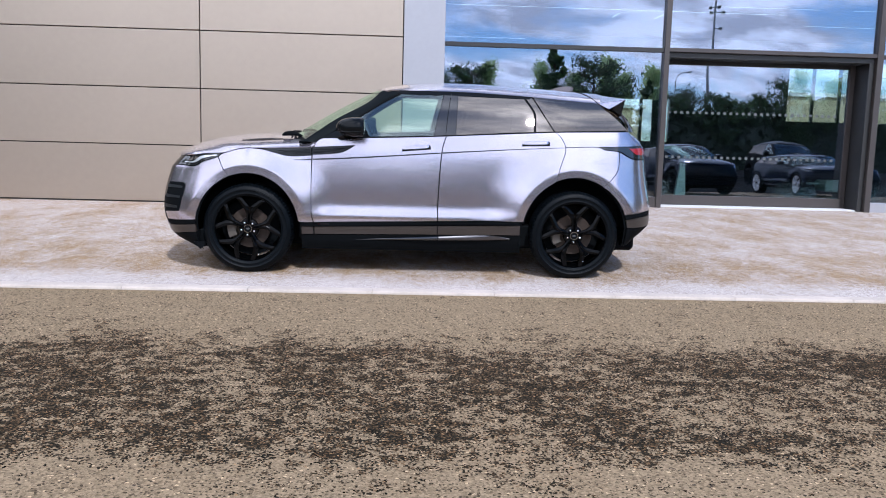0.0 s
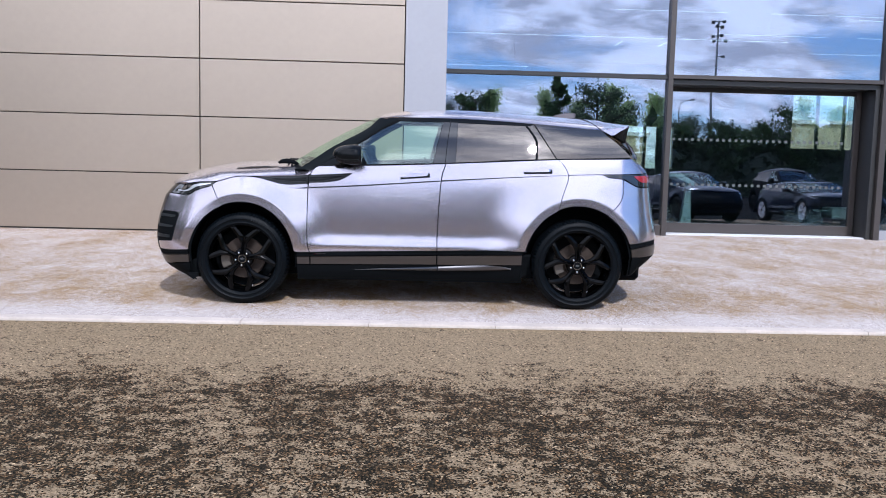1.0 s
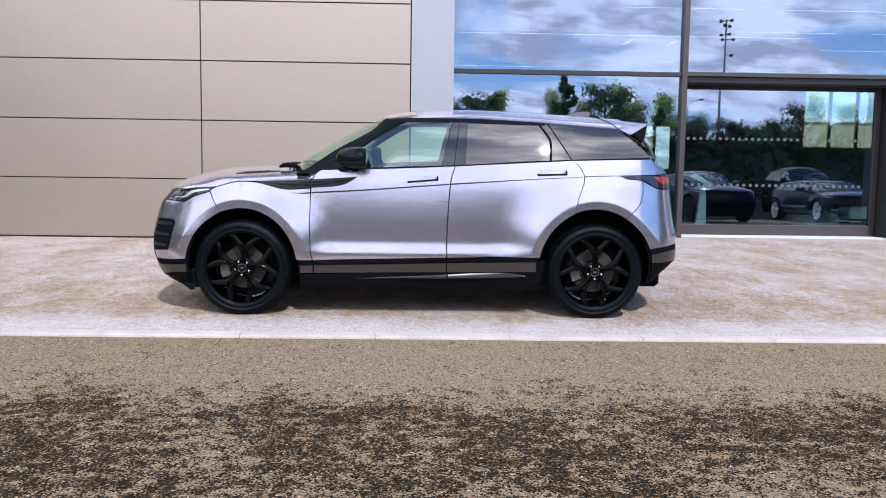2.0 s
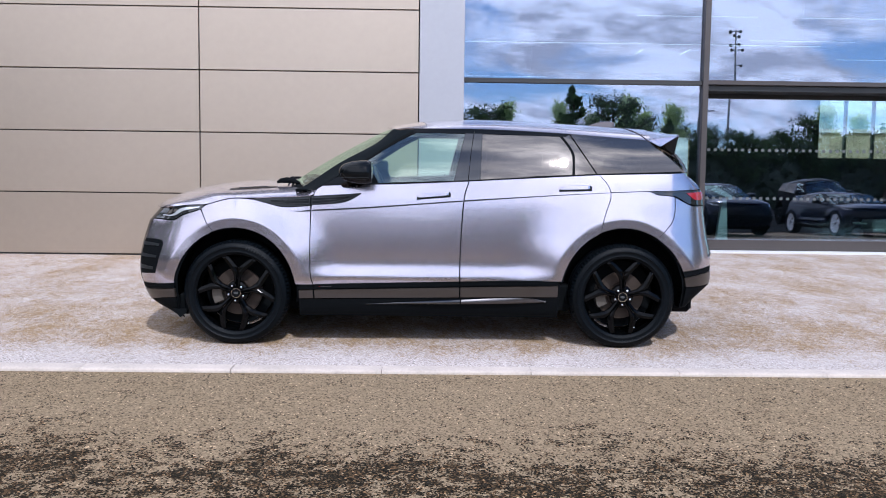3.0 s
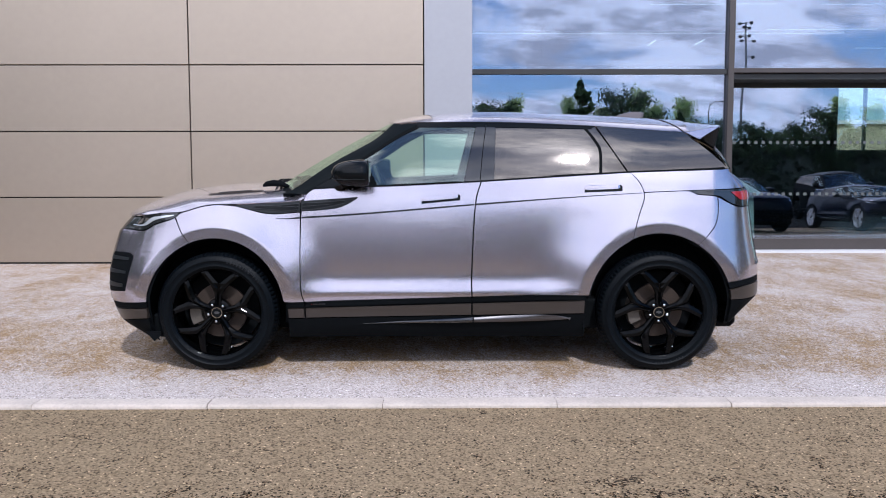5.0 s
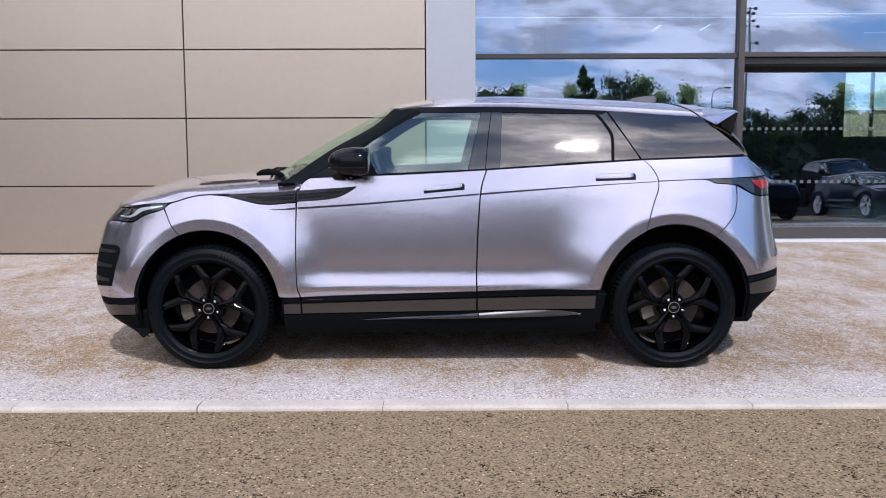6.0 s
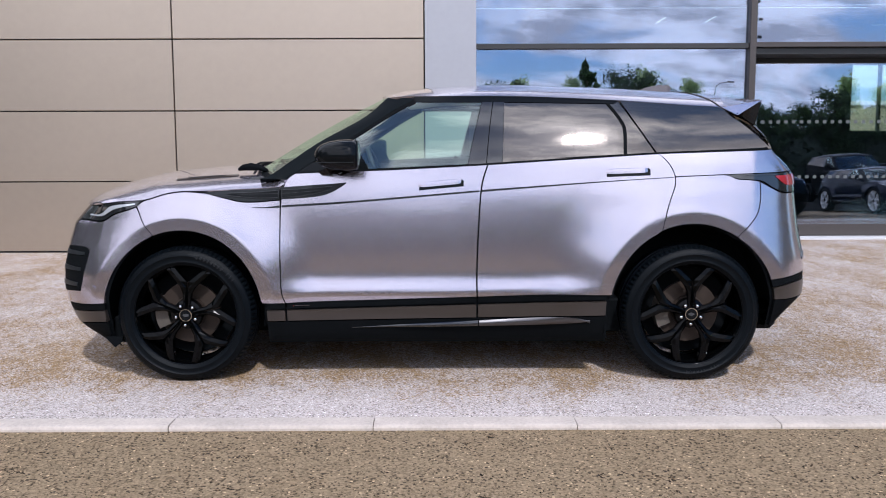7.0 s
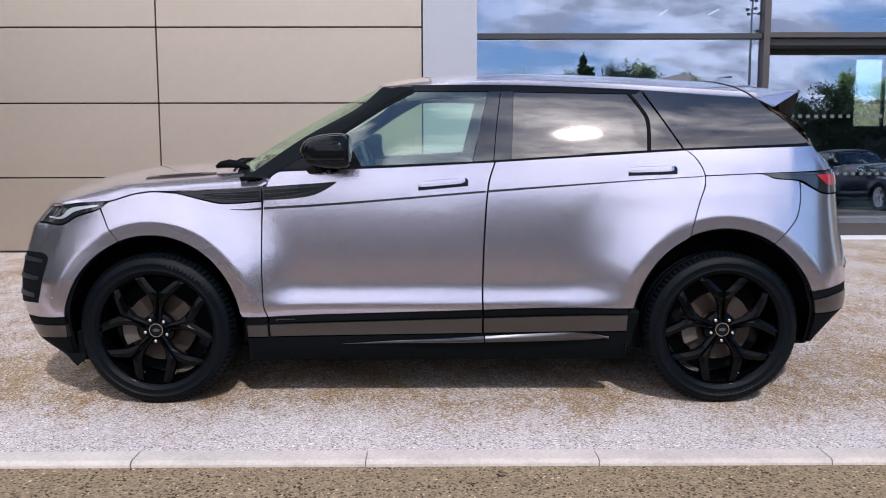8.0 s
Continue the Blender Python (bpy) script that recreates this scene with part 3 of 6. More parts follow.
def build_showroom():
    fz = ground_z(DOOR_Y) + 0.004
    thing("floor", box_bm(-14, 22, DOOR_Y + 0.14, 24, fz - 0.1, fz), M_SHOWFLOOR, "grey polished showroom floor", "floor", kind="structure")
    cb = box_bm(-26, 22, GLASS_Y + 0.36, 24.3, 5.4, 6.1)
    thing("ceiling", cb, M_CEIL, "plain pale showroom ceiling", "ceiling", kind="structure")
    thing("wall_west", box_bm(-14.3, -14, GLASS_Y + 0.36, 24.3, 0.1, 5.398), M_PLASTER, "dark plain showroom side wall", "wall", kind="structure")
    # wall is out of view; its opening is made to admit daylight
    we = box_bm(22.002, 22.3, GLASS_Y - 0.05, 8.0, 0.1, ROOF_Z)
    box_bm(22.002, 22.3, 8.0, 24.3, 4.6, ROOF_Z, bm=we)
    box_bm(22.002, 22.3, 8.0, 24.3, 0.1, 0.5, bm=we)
    thing("wall_east", we, M_PLASTER, "unseen dark side wall, left open to let daylight into the showroom", "wall", kind="structure")
    # back wall with openings: sections between windows
    holes = [(7.6, 9.9, 1.5, 3.1), (14.4, 18.6, 2.4, 4.7)]
    bm = bmesh.new()
    xs = [-14]
    for x0, x1, z0, z1 in holes:
        box_bm(xs[-1], x0, 24.002, 24.3, 0.1, 5.398, bm=bm)
        box_bm(x0, x1, 24.002, 24.3, 0.1, z0, bm=bm)
        box_bm(x0, x1, 24.002, 24.3, z1, 5.398, bm=bm)
        xs.append(x1)
    box_bm(xs[-1], 22, 24.002, 24.3, 0.1, 5.398, bm=bm)
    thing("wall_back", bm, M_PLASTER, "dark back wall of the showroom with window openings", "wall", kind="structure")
    for k, (x0, x1, z0, z1) in enumerate(holes):
        win = base_empty("window_%d" % (4 + k), pose(0, 0, 0), "back window of the showroom letting daylight in", "window", kind="structure")
        n = 2 if k == 0 else 4
        for i in range(n + 1):
            xm = x0 + (x1 - x0) * i / n
            part("window_frame", box_bm(max(x0, xm - 0.05), min(x1, xm + 0.05), 24.05, 24.15, z0, z1), M_FRAMED, win)
        for i in range(n):
            a, b = x0 + (x1 - x0) * i / n, x0 + (x1 - x0) * (i + 1) / n
            p = part("pane", box_bm(a + 0.05, b - 0.05, 24.09, 24.10, z0, z1), M_CLEAR, win)
            p.visible_shadow = False
    me = mesh_of("lamp_tube", box_bm(0, 1, -0.005, 0.005, -0.006, 0.0), M_STRIP)
    # the last four rows are unseen lamps, added to brighten the interior
    for x0, x1, y in ((-6, 8.4, 11.8), (8.6, 20, 9.2), (-6, 3.2, 17.0), (-13, -2, 8.0), (-13, -2, 10.5), (-13, -4, 13.5), (-13, -4, 16.0)):
        lamp = base_empty("ceiling_lamp", pose(x0, y, 4.26), "thin white linear ceiling lamp hung in the showroom", "ceiling lamp", group="showroom lamps")
        ob = new("lamp_tube", me)
        ob.parent = lamp
        ob.scale = (x1 - x0, 1, 1)
        part("housing", box_bm(0, x1 - x0, -0.012, 0.012, 0.0, 0.03), M_FRAMED, lamp)
        for xx in (0.4, x1 - x0 - 0.4):
            part("hanger", tube_bm([(xx, 0, 0.03), (xx, 0, 1.14)], 0.004, 6), M_FRAMED, lamp)
    me = mesh_of("lamp_panel", box_bm(-1.5, 1.5, -0.008, 0.008, -0.012, 0.0), M_PANELLAMP)
    for x, y in ((6.5, 11.2), (10.5, 11.2), (6.5, 14.2), (10.5, 14.2), (14.5, 14.2), (10.5, 17.2), (14.5, 17.2), (14.5, 20.2)):
        lp = base_empty("ceiling_panel_lamp", pose(x, y, 5.385), "narrow white panel lamp under the showroom ceiling", "ceiling lamp", group="showroom lamps")
        ob = new("lamp_panel", me)
        ob.parent = lp
        part("panel_frame", box_bm(-1.53, 1.53, -0.03, 0.03, 0.0, 0.012), M_FRAMED, lp)
    me = mesh_of("lamp_panel", box_bm(-0.45, 0.45, -0.02, 0.02, -0.012, 0.0), M_STRIP)
    for x, y in ((6.4, 19.3), (7.8, 19.2)):
        lp = base_empty("ceiling_panel_lamp", pose(x, y, 5.385, 0, 0, 90), "short white strip lamp across the showroom ceiling", "ceiling lamp", group="showroom lamps")
        ob = new("lamp_panel", me)
        ob.parent = lp
        part("panel_frame", box_bm(-0.48, 0.48, -0.035, 0.035, 0.0, 0.012), M_FRAMED, lp)
    # display stand close behind the door
    st = base_empty("display_stand", pose(4.52, 6.72, fz, 0, 0, 8), "white leaning display stand with a sloping top panel", "display stand")
    part("foot", box_bm(-0.13, 0.13, -0.16, 0.16, 0, 0.012, 0.003), M_WHITE, st)
    part("post", prism_bm([(-0.11, 0.012), (0.10, 0.012), (0.055, 0.74), (0.0, 0.80), (-0.02, 0.74)], -0.03, 0.03, bevel=0.003), M_WHITE, st)
    part("top_panel", prism_bm([(-0.30, 0.90), (-0.22, 0.97), (0.085, 0.80), (0.06, 0.745)], -0.17, 0.17, bevel=0.004), M_WHITE, st)
    seat = base_empty("low_bench", pose(9.3, 10.6, fz, 0, 0, 0), "low white upholstered bench on the showroom floor", "bench")
    part("cushion", box_bm(-0.35, 0.35, -0.25, 0.25, 0.08, 0.34, 0.05, segments=3), M_WHITE, seat)
    part("plinth", box_bm(-0.30, 0.30, -0.2, 0.2, 0, 0.08), M_FRAMED, seat)
    part("arm", box_bm(-0.62, -0.36, -0.06, 0.06, 0.24, 0.28, 0.01), M_WHITE, seat)


# ---- the car ----
def spline(pts, n):
    """n + 1 points evenly along a smooth curve through pts."""
    p = np.array(pts, float)
    if len(p) == 2:
        return np.array([p[0] + (p[1] - p[0]) * i / n for i in range(n + 1)])
    q = np.vstack([2 * p[0] - p[1], p, 2 * p[-1] - p[-2]])
    out = []
    for i in range(1, len(q) - 2):
        a, b, c, d = q[i - 1:i + 3]
        for k in range(12):
            t = k / 12
            out.append(0.5 * (2 * b + (c - a) * t + (2 * a - 5 * b + 4 * c - d) * t * t + (3 * b - a - 3 * c + d) * t ** 3))
    out.append(q[-2])
    out = np.array(out)
    s = np.concatenate([[0], np.cumsum(np.linalg.norm(np.diff(out, axis=0), axis=1))])
    u = np.linspace(0, s[-1], n + 1)
    return np.stack([np.interp(u, s, out[:, k]) for k in range(out.shape[1])], 1)


def coons(bottom, right, top, left, nu, nv):
    """A patch between four curves (bottom, top: front to rear; left, right: upwards), as rows of points."""
    b, t, l, r = spline(bottom, nu), spline(top, nu), spline(left, nv), spline(right, nv)
    rows = []
    for j in range(nv + 1):
        v = j / nv
        row = []
        for i in range(nu + 1):
            u = i / nu
            row.append((1 - v) * b[i] + v * t[i] + (1 - u) * l[j] + u * r[j]
                       - ((1 - u) * (1 - v) * b[0] + u * (1 - v) * b[-1] + (1 - u) * v * t[0] + u * v * t[-1]))
        rows.append(row)
    return rows


def skin_bm(grid, depth=0.02, gap=0.0030, bm=None, centre=(0, 0, 0.75)):
    """A sheet over a grid of 3D points, drawn in a little along its rim and turned inwards there by depth."""
    bm = bm or bmesh.new()
    g = np.array(grid, float)
    nj, ni = g.shape[:2]
    if gap:
        h = g.copy()

        def pull(a, b):
            d = b - a
            L = np.linalg.norm(d, axis=-1, keepdims=True) + 1e-9
            return a + d / L * np.minimum(gap, 0.3 * L)
        h[0], h[-1] = pull(g[0], g[1]), pull(g[-1], g[-2])
        h[:, 0], h[:, -1] = pull(h[:, 0], h[:, 1]), pull(h[:, -1], h[:, -2])
        g = h
    du, dv = np.gradient(g, axis=1), np.gradient(g, axis=0)
    nrm = np.cross(du, dv)
    nrm /= np.linalg.norm(nrm, axis=-1, keepdims=True) + 1e-12
    mid = g[nj // 2, ni // 2]
    if np.dot(nrm[nj // 2, ni // 2], mid - np.array(centre)) < 0:
        nrm = -nrm
    vs = [[bm.verts.new(g[j, i]) for i in range(ni)] for j in range(nj)]
    for j in range(nj - 1):
        for i in range(ni - 1):
            try:
                f = bm.faces.new((vs[j][i], vs[j][i + 1], vs[j + 1][i + 1], vs[j + 1][i]))
                f.smooth = True
            except ValueError:
                pass
    if depth:
        rim = [(0, i) for i in range(ni)] + [(j, ni - 1) for j in range(1, nj)] + [(nj - 1, i) for i in range(ni - 2, -1, -1)] + [(j, 0) for j in range(nj - 2, 0, -1)]
        top = [bm.verts.new(g[j, i]) for j, i in rim]
        low = [bm.verts.new(g[j, i] - nrm[j, i] * depth) for j, i in rim]
        for k in range(len(rim)):
            m = (k + 1) % len(rim)
            bm.faces.new((top[k], top[m], low[m], low[k]))
    return bm


# plan of the body side: s runs along it, x in the middle and arc length round the ends
PLAN = [(-2.852, -2.160, 0.0), (-2.602, -2.150, 0.25), (-2.350, -2.120, 0.50), (-2.140, -2.055, 0.70), (-2.001, -1.970, 0.81), (-1.854, -1.850, 0.888),
        (-1.70, -1.70, 0.926), (-1.34, -1.34, 0.936), (-0.8, -0.8, 0.930), (0, 0, 0.932), (0.8, 0.8, 0.936), (1.34, 1.34, 0.940), (1.60, 1.60, 0.934),
        (1.72, 1.72, 0.922), (1.867, 1.86, 0.876), (1.991, 1.955, 0.80), (2.108, 2.015, 0.70), (2.315, 2.070, 0.50), (2.567, 2.100, 0.25), (2.817, 2.105, 0.0)]
_fine = spline([(p[0], p[1], p[2]) for p in PLAN], 400)
# lean of the door skin, in degrees, by height: it bows gently in and flicks out over the sill
LEAN = [(0.49, 12.0), (0.505, 13.5), (0.535, 13.5), (0.560, 9.5), (0.582, 3.2), (0.61, 0.9), (0.65, 1.3), (0.70, 2.2), (0.75, 3.1), (0.80, 3.8), (0.85, 4.3), (0.90, 5.0), (0.95, 6.0), (1.0, 7.6), (1.04, 9.0)]
SEC = [(0.16, -0.10), (0.22, -0.06), (0.26, -0.035), (0.33, -0.014), (0.36, -0.004), (0.43, -0.004), (0.46, 0.006), (0.478, 0.0085), (0.49, 0.0068)]
for _z in np.arange(0.50, 1.035, 0.01):
    _lean = math.radians(float(np.interp(_z - 0.005, [p[0] for p in LEAN], [p[1] for p in LEAN])))
    SEC.append((float(_z), SEC[-1][1] - 0.01 * math.tan(_lean)))
SEC += [(1.06, SEC[-1][1] - 0.0048), (1.12, SEC[-1][1] - 0.0148), (1.16, SEC[-1][1] - 0.0218), (1.24, SEC[-1][1] - 0.040)]
_sec = spline(SEC, 400)
SEC0 = [(0.16, -0.10), (0.22, -0.05), (0.30, -0.02), (0.45, 0.0070), (0.55, 0.0066), (0.60, 0.0050), (0.65, 0.0014), (0.70, -0.0042), (0.75, -0.0110), (0.80, -0.0180), (0.84, -0.0232), (0.92, -0.0335), (1.0, -0.0425), (1.06, -0.0515), (1.12, -0.0605), (1.16, -0.0675), (1.24, -0.086)]
_sec0 = spline(SEC0, 200)
NOSE = [(0.16, 0.20), (0.181, 0.14), (0.216, 0.10), (0.254, 0.056), (0.293, 0.023), (0.38, 0.006), (0.5, -0.003), (0.6, 0.0), (0.72, 0.016), (0.838, 0.04), (0.90, 0.085), (0.932, 0.112), (0.98, 0.165)]
TAIL = [(0.24, -0.28), (0.266, -0.20), (0.28, -0.14), (0.366, -0.058), (0.435, -0.005), (0.64, 0.0), (0.778, -0.011), (0.964, -0.016), (1.08, -0.018), (1.128, -0.036), (1.181, -0.080), (1.228, -0.150), (1.30, -0.25)]
HUB_X, HUB_Z, TYRE_R = 1.3405, 0.362, 0.364


def plan_at(s):
    return np.interp(s, _fine[:, 0], _fine[:, 1]), np.interp(s, _fine[:, 0], _fine[:, 2])


def arch_r(hub, a):
    """The wheel arch's radius at the angle a from the horizontal."""
    up = max(0, math.sin(a))
    return (0.418 + 0.036 * up * up) if hub < 0 else (0.440 + 0.034 * up * up)


def side(s, z, sgn=-1, lift=0.0):
    """A point of the body's side at the plan coordinate s and the height z."""
    x, w = plan_at(s)
    x1, w1 = plan_at(s + 0.01)
    x0, w0 = plan_at(s - 0.01)
    d = math.hypot(x1 - x0, w1 - w0) or 1
    nx, nw = -(w1 - w0) / d, (x1 - x0) / d
    k = smooth01(x, -0.90, -0.66) * (1 - smooth01(x, 0.60, 0.96))
    off = k * np.interp(z, _sec[:, 0], _sec[:, 1]) + (1 - k) * np.interp(z, _sec0[:, 0], _sec0[:, 1])
    for hub in (-HUB_X, HUB_X):
        r, a = math.hypot(x - hub, z - HUB_Z), math.atan2(z - HUB_Z, x - hub)
        R = arch_r(hub, a)
        reach = 0.34 if hub < 0 and x > hub else 0.42
        if r < R + reach and z > 0.2:
            q = r - R
            t = min(1.0, (q - 0.066) / (reach - 0.066))
            off += 0.024 * smooth01(z, 0.24, 0.48) * (1 + 4.4 * max(-0.02, q) - 0.2904 if t < 0 else (1 - t) ** 1.7)
    # the flank of the front bumper leans in upwards
    off -= 0.13 * smooth01(-s, 1.46, 1.90) * (1 - smooth01(-s, 1.96, 2.12)) * max(0.0, min(z, 0.88) - 0.60)
    off += lift
    fx = smooth01(-s, 1.70, 2.10) * np.interp(z, [p[0] for p in NOSE], [p[1] for p in NOSE]) + smooth01(s, 1.72, 2.10) * np.interp(z, [p[0] for p in TAIL], [p[1] for p in TAIL])
    return (x + nx * off + fx, sgn * max(0.0, w + nw * off), z)


def glassw(x, z, sgn=-1, inset=0.0):
    """A point of the upper body, which leans inwards."""
    d = z - 1.15
    w = 0.864 - 0.42 * d - 0.20 * d * abs(d) - 0.055 * smooth01(x, 0.9, 1.9) - 0.05 * smooth01(-x, 0.2, 1.0) - inset
    return (x, sgn * w, z)


def arc(hub, a0, a1, n=9):
    return [(hub + arch_r(hub, radians(a)) * math.cos(radians(a)), HUB_Z + arch_r(hub, radians(a)) * math.sin(radians(a))) for a in np.linspace(a0, a1, n)]


def line_z(x, pts):
    return float(np.interp(x, [p[0] for p in pts], [p[1] for p in pts]))


STRIP_T = [(-0.9, 0.430), (0.9, 0.478)]
STRIP_B = [(-0.9, 0.391), (0.9, 0.439)]
LOWER_B = [(-0.9, 0.328), (0.9, 0.356)]
CLAM = [(-1.842, 0.950), (-1.676, 0.966), (-1.56, 0.973), (-1.499, 0.980), (-1.426, 1.003), (-1.363, 1.0145), (-1.311, 1.0185), (-1.221, 1.0205), (-1.10, 1.025), (-0.826, 1.041)]
VENT_LOW = [(-1.221, 1.009), (-1.178, 1.000), (-1.084, 0.976), (-1.028, 0.964), (-0.955, 0.962), (-0.828, 0.972)]
BELT = [(-0.745, 1.108), (-0.242, 1.129), (0.163, 1.146), (0.262, 1.151), (0.537, 1.168), (0.98, 1.194), (1.157, 1.204), (1.40, 1.212), (1.63, 1.217), (1.723, 1.222)]
DOOR_F = [(-0.803, 0.430), (-0.822, 0.504), (-0.827, 0.726), (-0.823, 0.93), (-0.811, 1.023), (-0.785, 1.080), (-0.745, 1.108)]
DOOR_B = [(0.206, 0.459), (0.204, 0.565), (0.213, 0.818), (0.230, 1.037), (0.262, 1.151)]
DOOR_R = [(1.172, 0.806), (1.189, 0.879), (1.217, 0.973), (1.240, 1.035), (1.243, 1.085), (1.226, 1.130), (1.193, 1.176), (1.157, 1.204)]
DLO_TOP = [(-0.249, 1.511), (-0.135, 1.514), (0.299, 1.515), (0.590, 1.508), (0.978, 1.489), (1.303, 1.466), (1.547, 1.450)]
ROOF_C = [(-0.33, 1.530), (-0.20, 1.566), (-0.05, 1.588), (0.10, 1.599), (0.30, 1.604), (0.55, 1.602), (0.90, 1.588), (1.30, 1.567), (1.62, 1.548)]
HOOD_C = [(-2.055, 0.926), (-2.02, 0.958), (-1.92, 1.010), (-1.81, 1.052), (-1.64, 1.093), (-1.465, 1.113), (-1.29, 1.126), (-1.12, 1.136), (-1.02, 1.140), (-0.96, 1.140)]


def keep_out(rows):
    """Keeps the inner points of a patch outside the wheel arches."""
    for j, row in enumerate(rows):
        for i, q in enumerate(row):
            for hub in (-HUB_X, HUB_X):
                r, a = math.hypot(q[0] - hub, q[1] - HUB_Z), math.atan2(q[1] - HUB_Z, q[0] - hub)
                lim = arch_r(hub, a) + 0.0035 * min(j, i, len(rows) - 1 - j, len(row) - 1 - i)
                if q[1] > 0.40 and r < lim:
                    row[i] = np.array((hub + lim * math.cos(a), HUB_Z + lim * math.sin(a)))
    return rows


def side_panel(name, rings, material, parent, lift=0.0, label="", depth=0.022, shell=None, gap=0.0030):
    """A body panel on both sides of the car; rings: patches in the side's own coordinates."""
    made = []
    for sgn in (-1, 1):
        bm = bmesh.new()
        for rows in rings:
            if len(rows) > 20:
                rows = keep_out(rows)
            skin_bm([[side(p[0], p[1], sgn, lift) for p in row] for row in rows], depth, gap, bm)
            if shell is not None:
                skin_bm([[side(p[0], p[1], sgn, lift - 0.020) for p in row] for row in rows], 0, -0.012, shell)
        made.append(part(name, bm, material, parent, label))
    return made


def glass_panel(name, rows, material, parent, inset=0.0, label="", depth=0.008, gap=0.0):
    made = []
    for sgn in (-1, 1):
        bm = skin_bm([[glassw(p[0], p[1], sgn, inset) for p in row] for row in rows], depth, gap)
        made.append(part(name, bm, material, parent, label))
    return made


def ribbon(pts, half, n=24):
    c = spline(pts, n)
    hs = np.linspace(half[0], half[1], n + 1) if isinstance(half, tuple) else [half] * (n + 1)
    return [[(p[0], p[1] - h) for p, h in zip(c, hs)], [(p[0], p[1] + h) for p, h in zip(c, hs)]]


def build_wheel(car, x, sgn, rim_mat, turn):
    """A wheel with its tyre, five split spokes, bolts, disc and caliper; its axis is y, its face looks to -y."""
    wheel = new("wheel")
    wheel.parent = car
    wheel.matrix_basis = pose(x, sgn * (0.815 if x < 0 else 0.835), HUB_Z) @ (pose(0, 0, 0) if sgn < 0 else pose(0, 0, 0, 0, 0, 180))
    # tyre: rounded carcass, then shoulder blocks and a grooved tread
    R = TYRE_R
    prof = [(0.268, -0.100), (0.276, -0.112), (0.286, -0.1172), (0.287, -0.1188), (0.289, -0.1190), (0.290, -0.1182), (0.304, -0.1196), (0.318, -0.1196), (0.3185, -0.1212), (0.322, -0.1208), (0.3225, -0.1186), (0.335, -0.115), (0.348, -0.106), (0.356, -0.094), (0.3605, -0.078), (0.3605, -0.058),
            (0.354, -0.056), (0.354, -0.048), (0.363, -0.046), (0.363, -0.012), (0.355, -0.010), (0.355, 0.010), (0.363, 0.012), (0.363, 0.046), (0.354, 0.048), (0.354, 0.056),
            (0.3605, 0.058), (0.3605, 0.078), (0.356, 0.094), (0.348, 0.106), (0.335, 0.115), (0.315, 0.120), (0.292, 0.119), (0.276, 0.112), (0.268, 0.100)]
    bm = lathe_bm(prof, 96)
    for k in range(84):
        a0, a1 = 2 * math.pi * (k + 0.05) / 84, 2 * math.pi * (k + 0.82) / 84
        ring = []
        for r, y in ((0.350, -0.1055), (0.3585, -0.0935), (0.3645, -0.080), (0.3645, -0.062)):
            ring.append([bm.verts.new((rr * math.cos(a), y, rr * math.sin(a))) for rr, a in ((r + 0.0008, a0), (r + 0.0008, a1))])
        for (p, q), (u, w) in zip(ring, ring[1:]):
            bm.faces.new((p, q, w, u))
        for e in (0, 1):
            lowv = [bm.verts.new((c[e].co * 0.985)) for c in ring]
            for i in range(3):
                bm.faces.new((ring[i][e], ring[i + 1][e], lowv[i + 1], lowv[i]))
    tyre = part("tyre", bm, M_RUBBER, wheel, "black road tyre with blocky shoulders", smooth=False)
    for f in tyre.data.polygons:
        f.use_smooth = True
    rimb = lathe_bm([(0.270, -0.104), (0.276, -0.110), (0.279, -0.104), (0.272, -0.092), (0.258, -0.080), (0.250, -0.04), (0.246, 0.06), (0.262, 0.10)], 72)
    rim = part("rim", rimb, rim_mat, wheel, "gloss black alloy rim", smooth=True)
    # five spokes; each leaves the hub as one and splits into two arms
    for k in range(5):
        a = radians(turn + 72 * k)
        bm = bmesh.new()

        c, s_ = math.cos(a), math.sin(a)
        for e in (-1, 1):
            # each half is a ridged blade that swings out to the rim
            prev = None
            for r, u0, u1, y in ((0.030, 0.0010, 0.017, -0.088), (0.070, 0.0010, 0.021, -0.096), (0.115, 0.0010, 0.024, -0.102), (0.152, 0.0012, 0.041, -0.104),
                                 (0.182, 0.0040, 0.067, -0.104), (0.212, 0.035, 0.096, -0.103), (0.234, 0.058, 0.118, -0.100), (0.250, 0.075, 0.113, -0.096)):
                mid = u0 + (u1 - u0) * (0.35 if r < 0.16 else 0.5)
                ring = [bm.verts.new((r * c - e * u * s_, y + dy, r * s_ + e * u * c)) for u, dy in
                        ((u0, 0.004), (u0 + 0.003, 0.0005), (mid, -0.0055), (u1 - 0.004, 0.001), (u1, 0.006), (u1 - 0.003, 0.034), (u0 + 0.002, 0.034))]
                if prev:
                    for i in range(7):
                        bm.faces.new((prev[i], prev[(i + 1) % 7], ring[(i + 1) % 7], ring[i]))
                else:
                    bm.faces.new(ring)
                prev = ring
            bm.faces.new(prev[::-1])
        part("spoke", bm, rim_mat, wheel)
    part("hub", lathe_bm([(0.0, -0.088), (0.062, -0.088), (0.078, -0.080), (0.082, -0.05), (0.0, -0.05)], 32), rim_mat, wheel, smooth=False)
    part("centre_cap", lathe_bm([(0.0, -0.103), (0.026, -0.103), (0.029, -0.100), (0.029, -0.087)], 28), M_GLOSS, wheel)
    part("cap_ring", lathe_bm([(0.0295, -0.088), (0.0295, -0.1045), (0.033, -0.1045), (0.034, -0.088)], 28), M_CHROME, wheel, "bright ring")
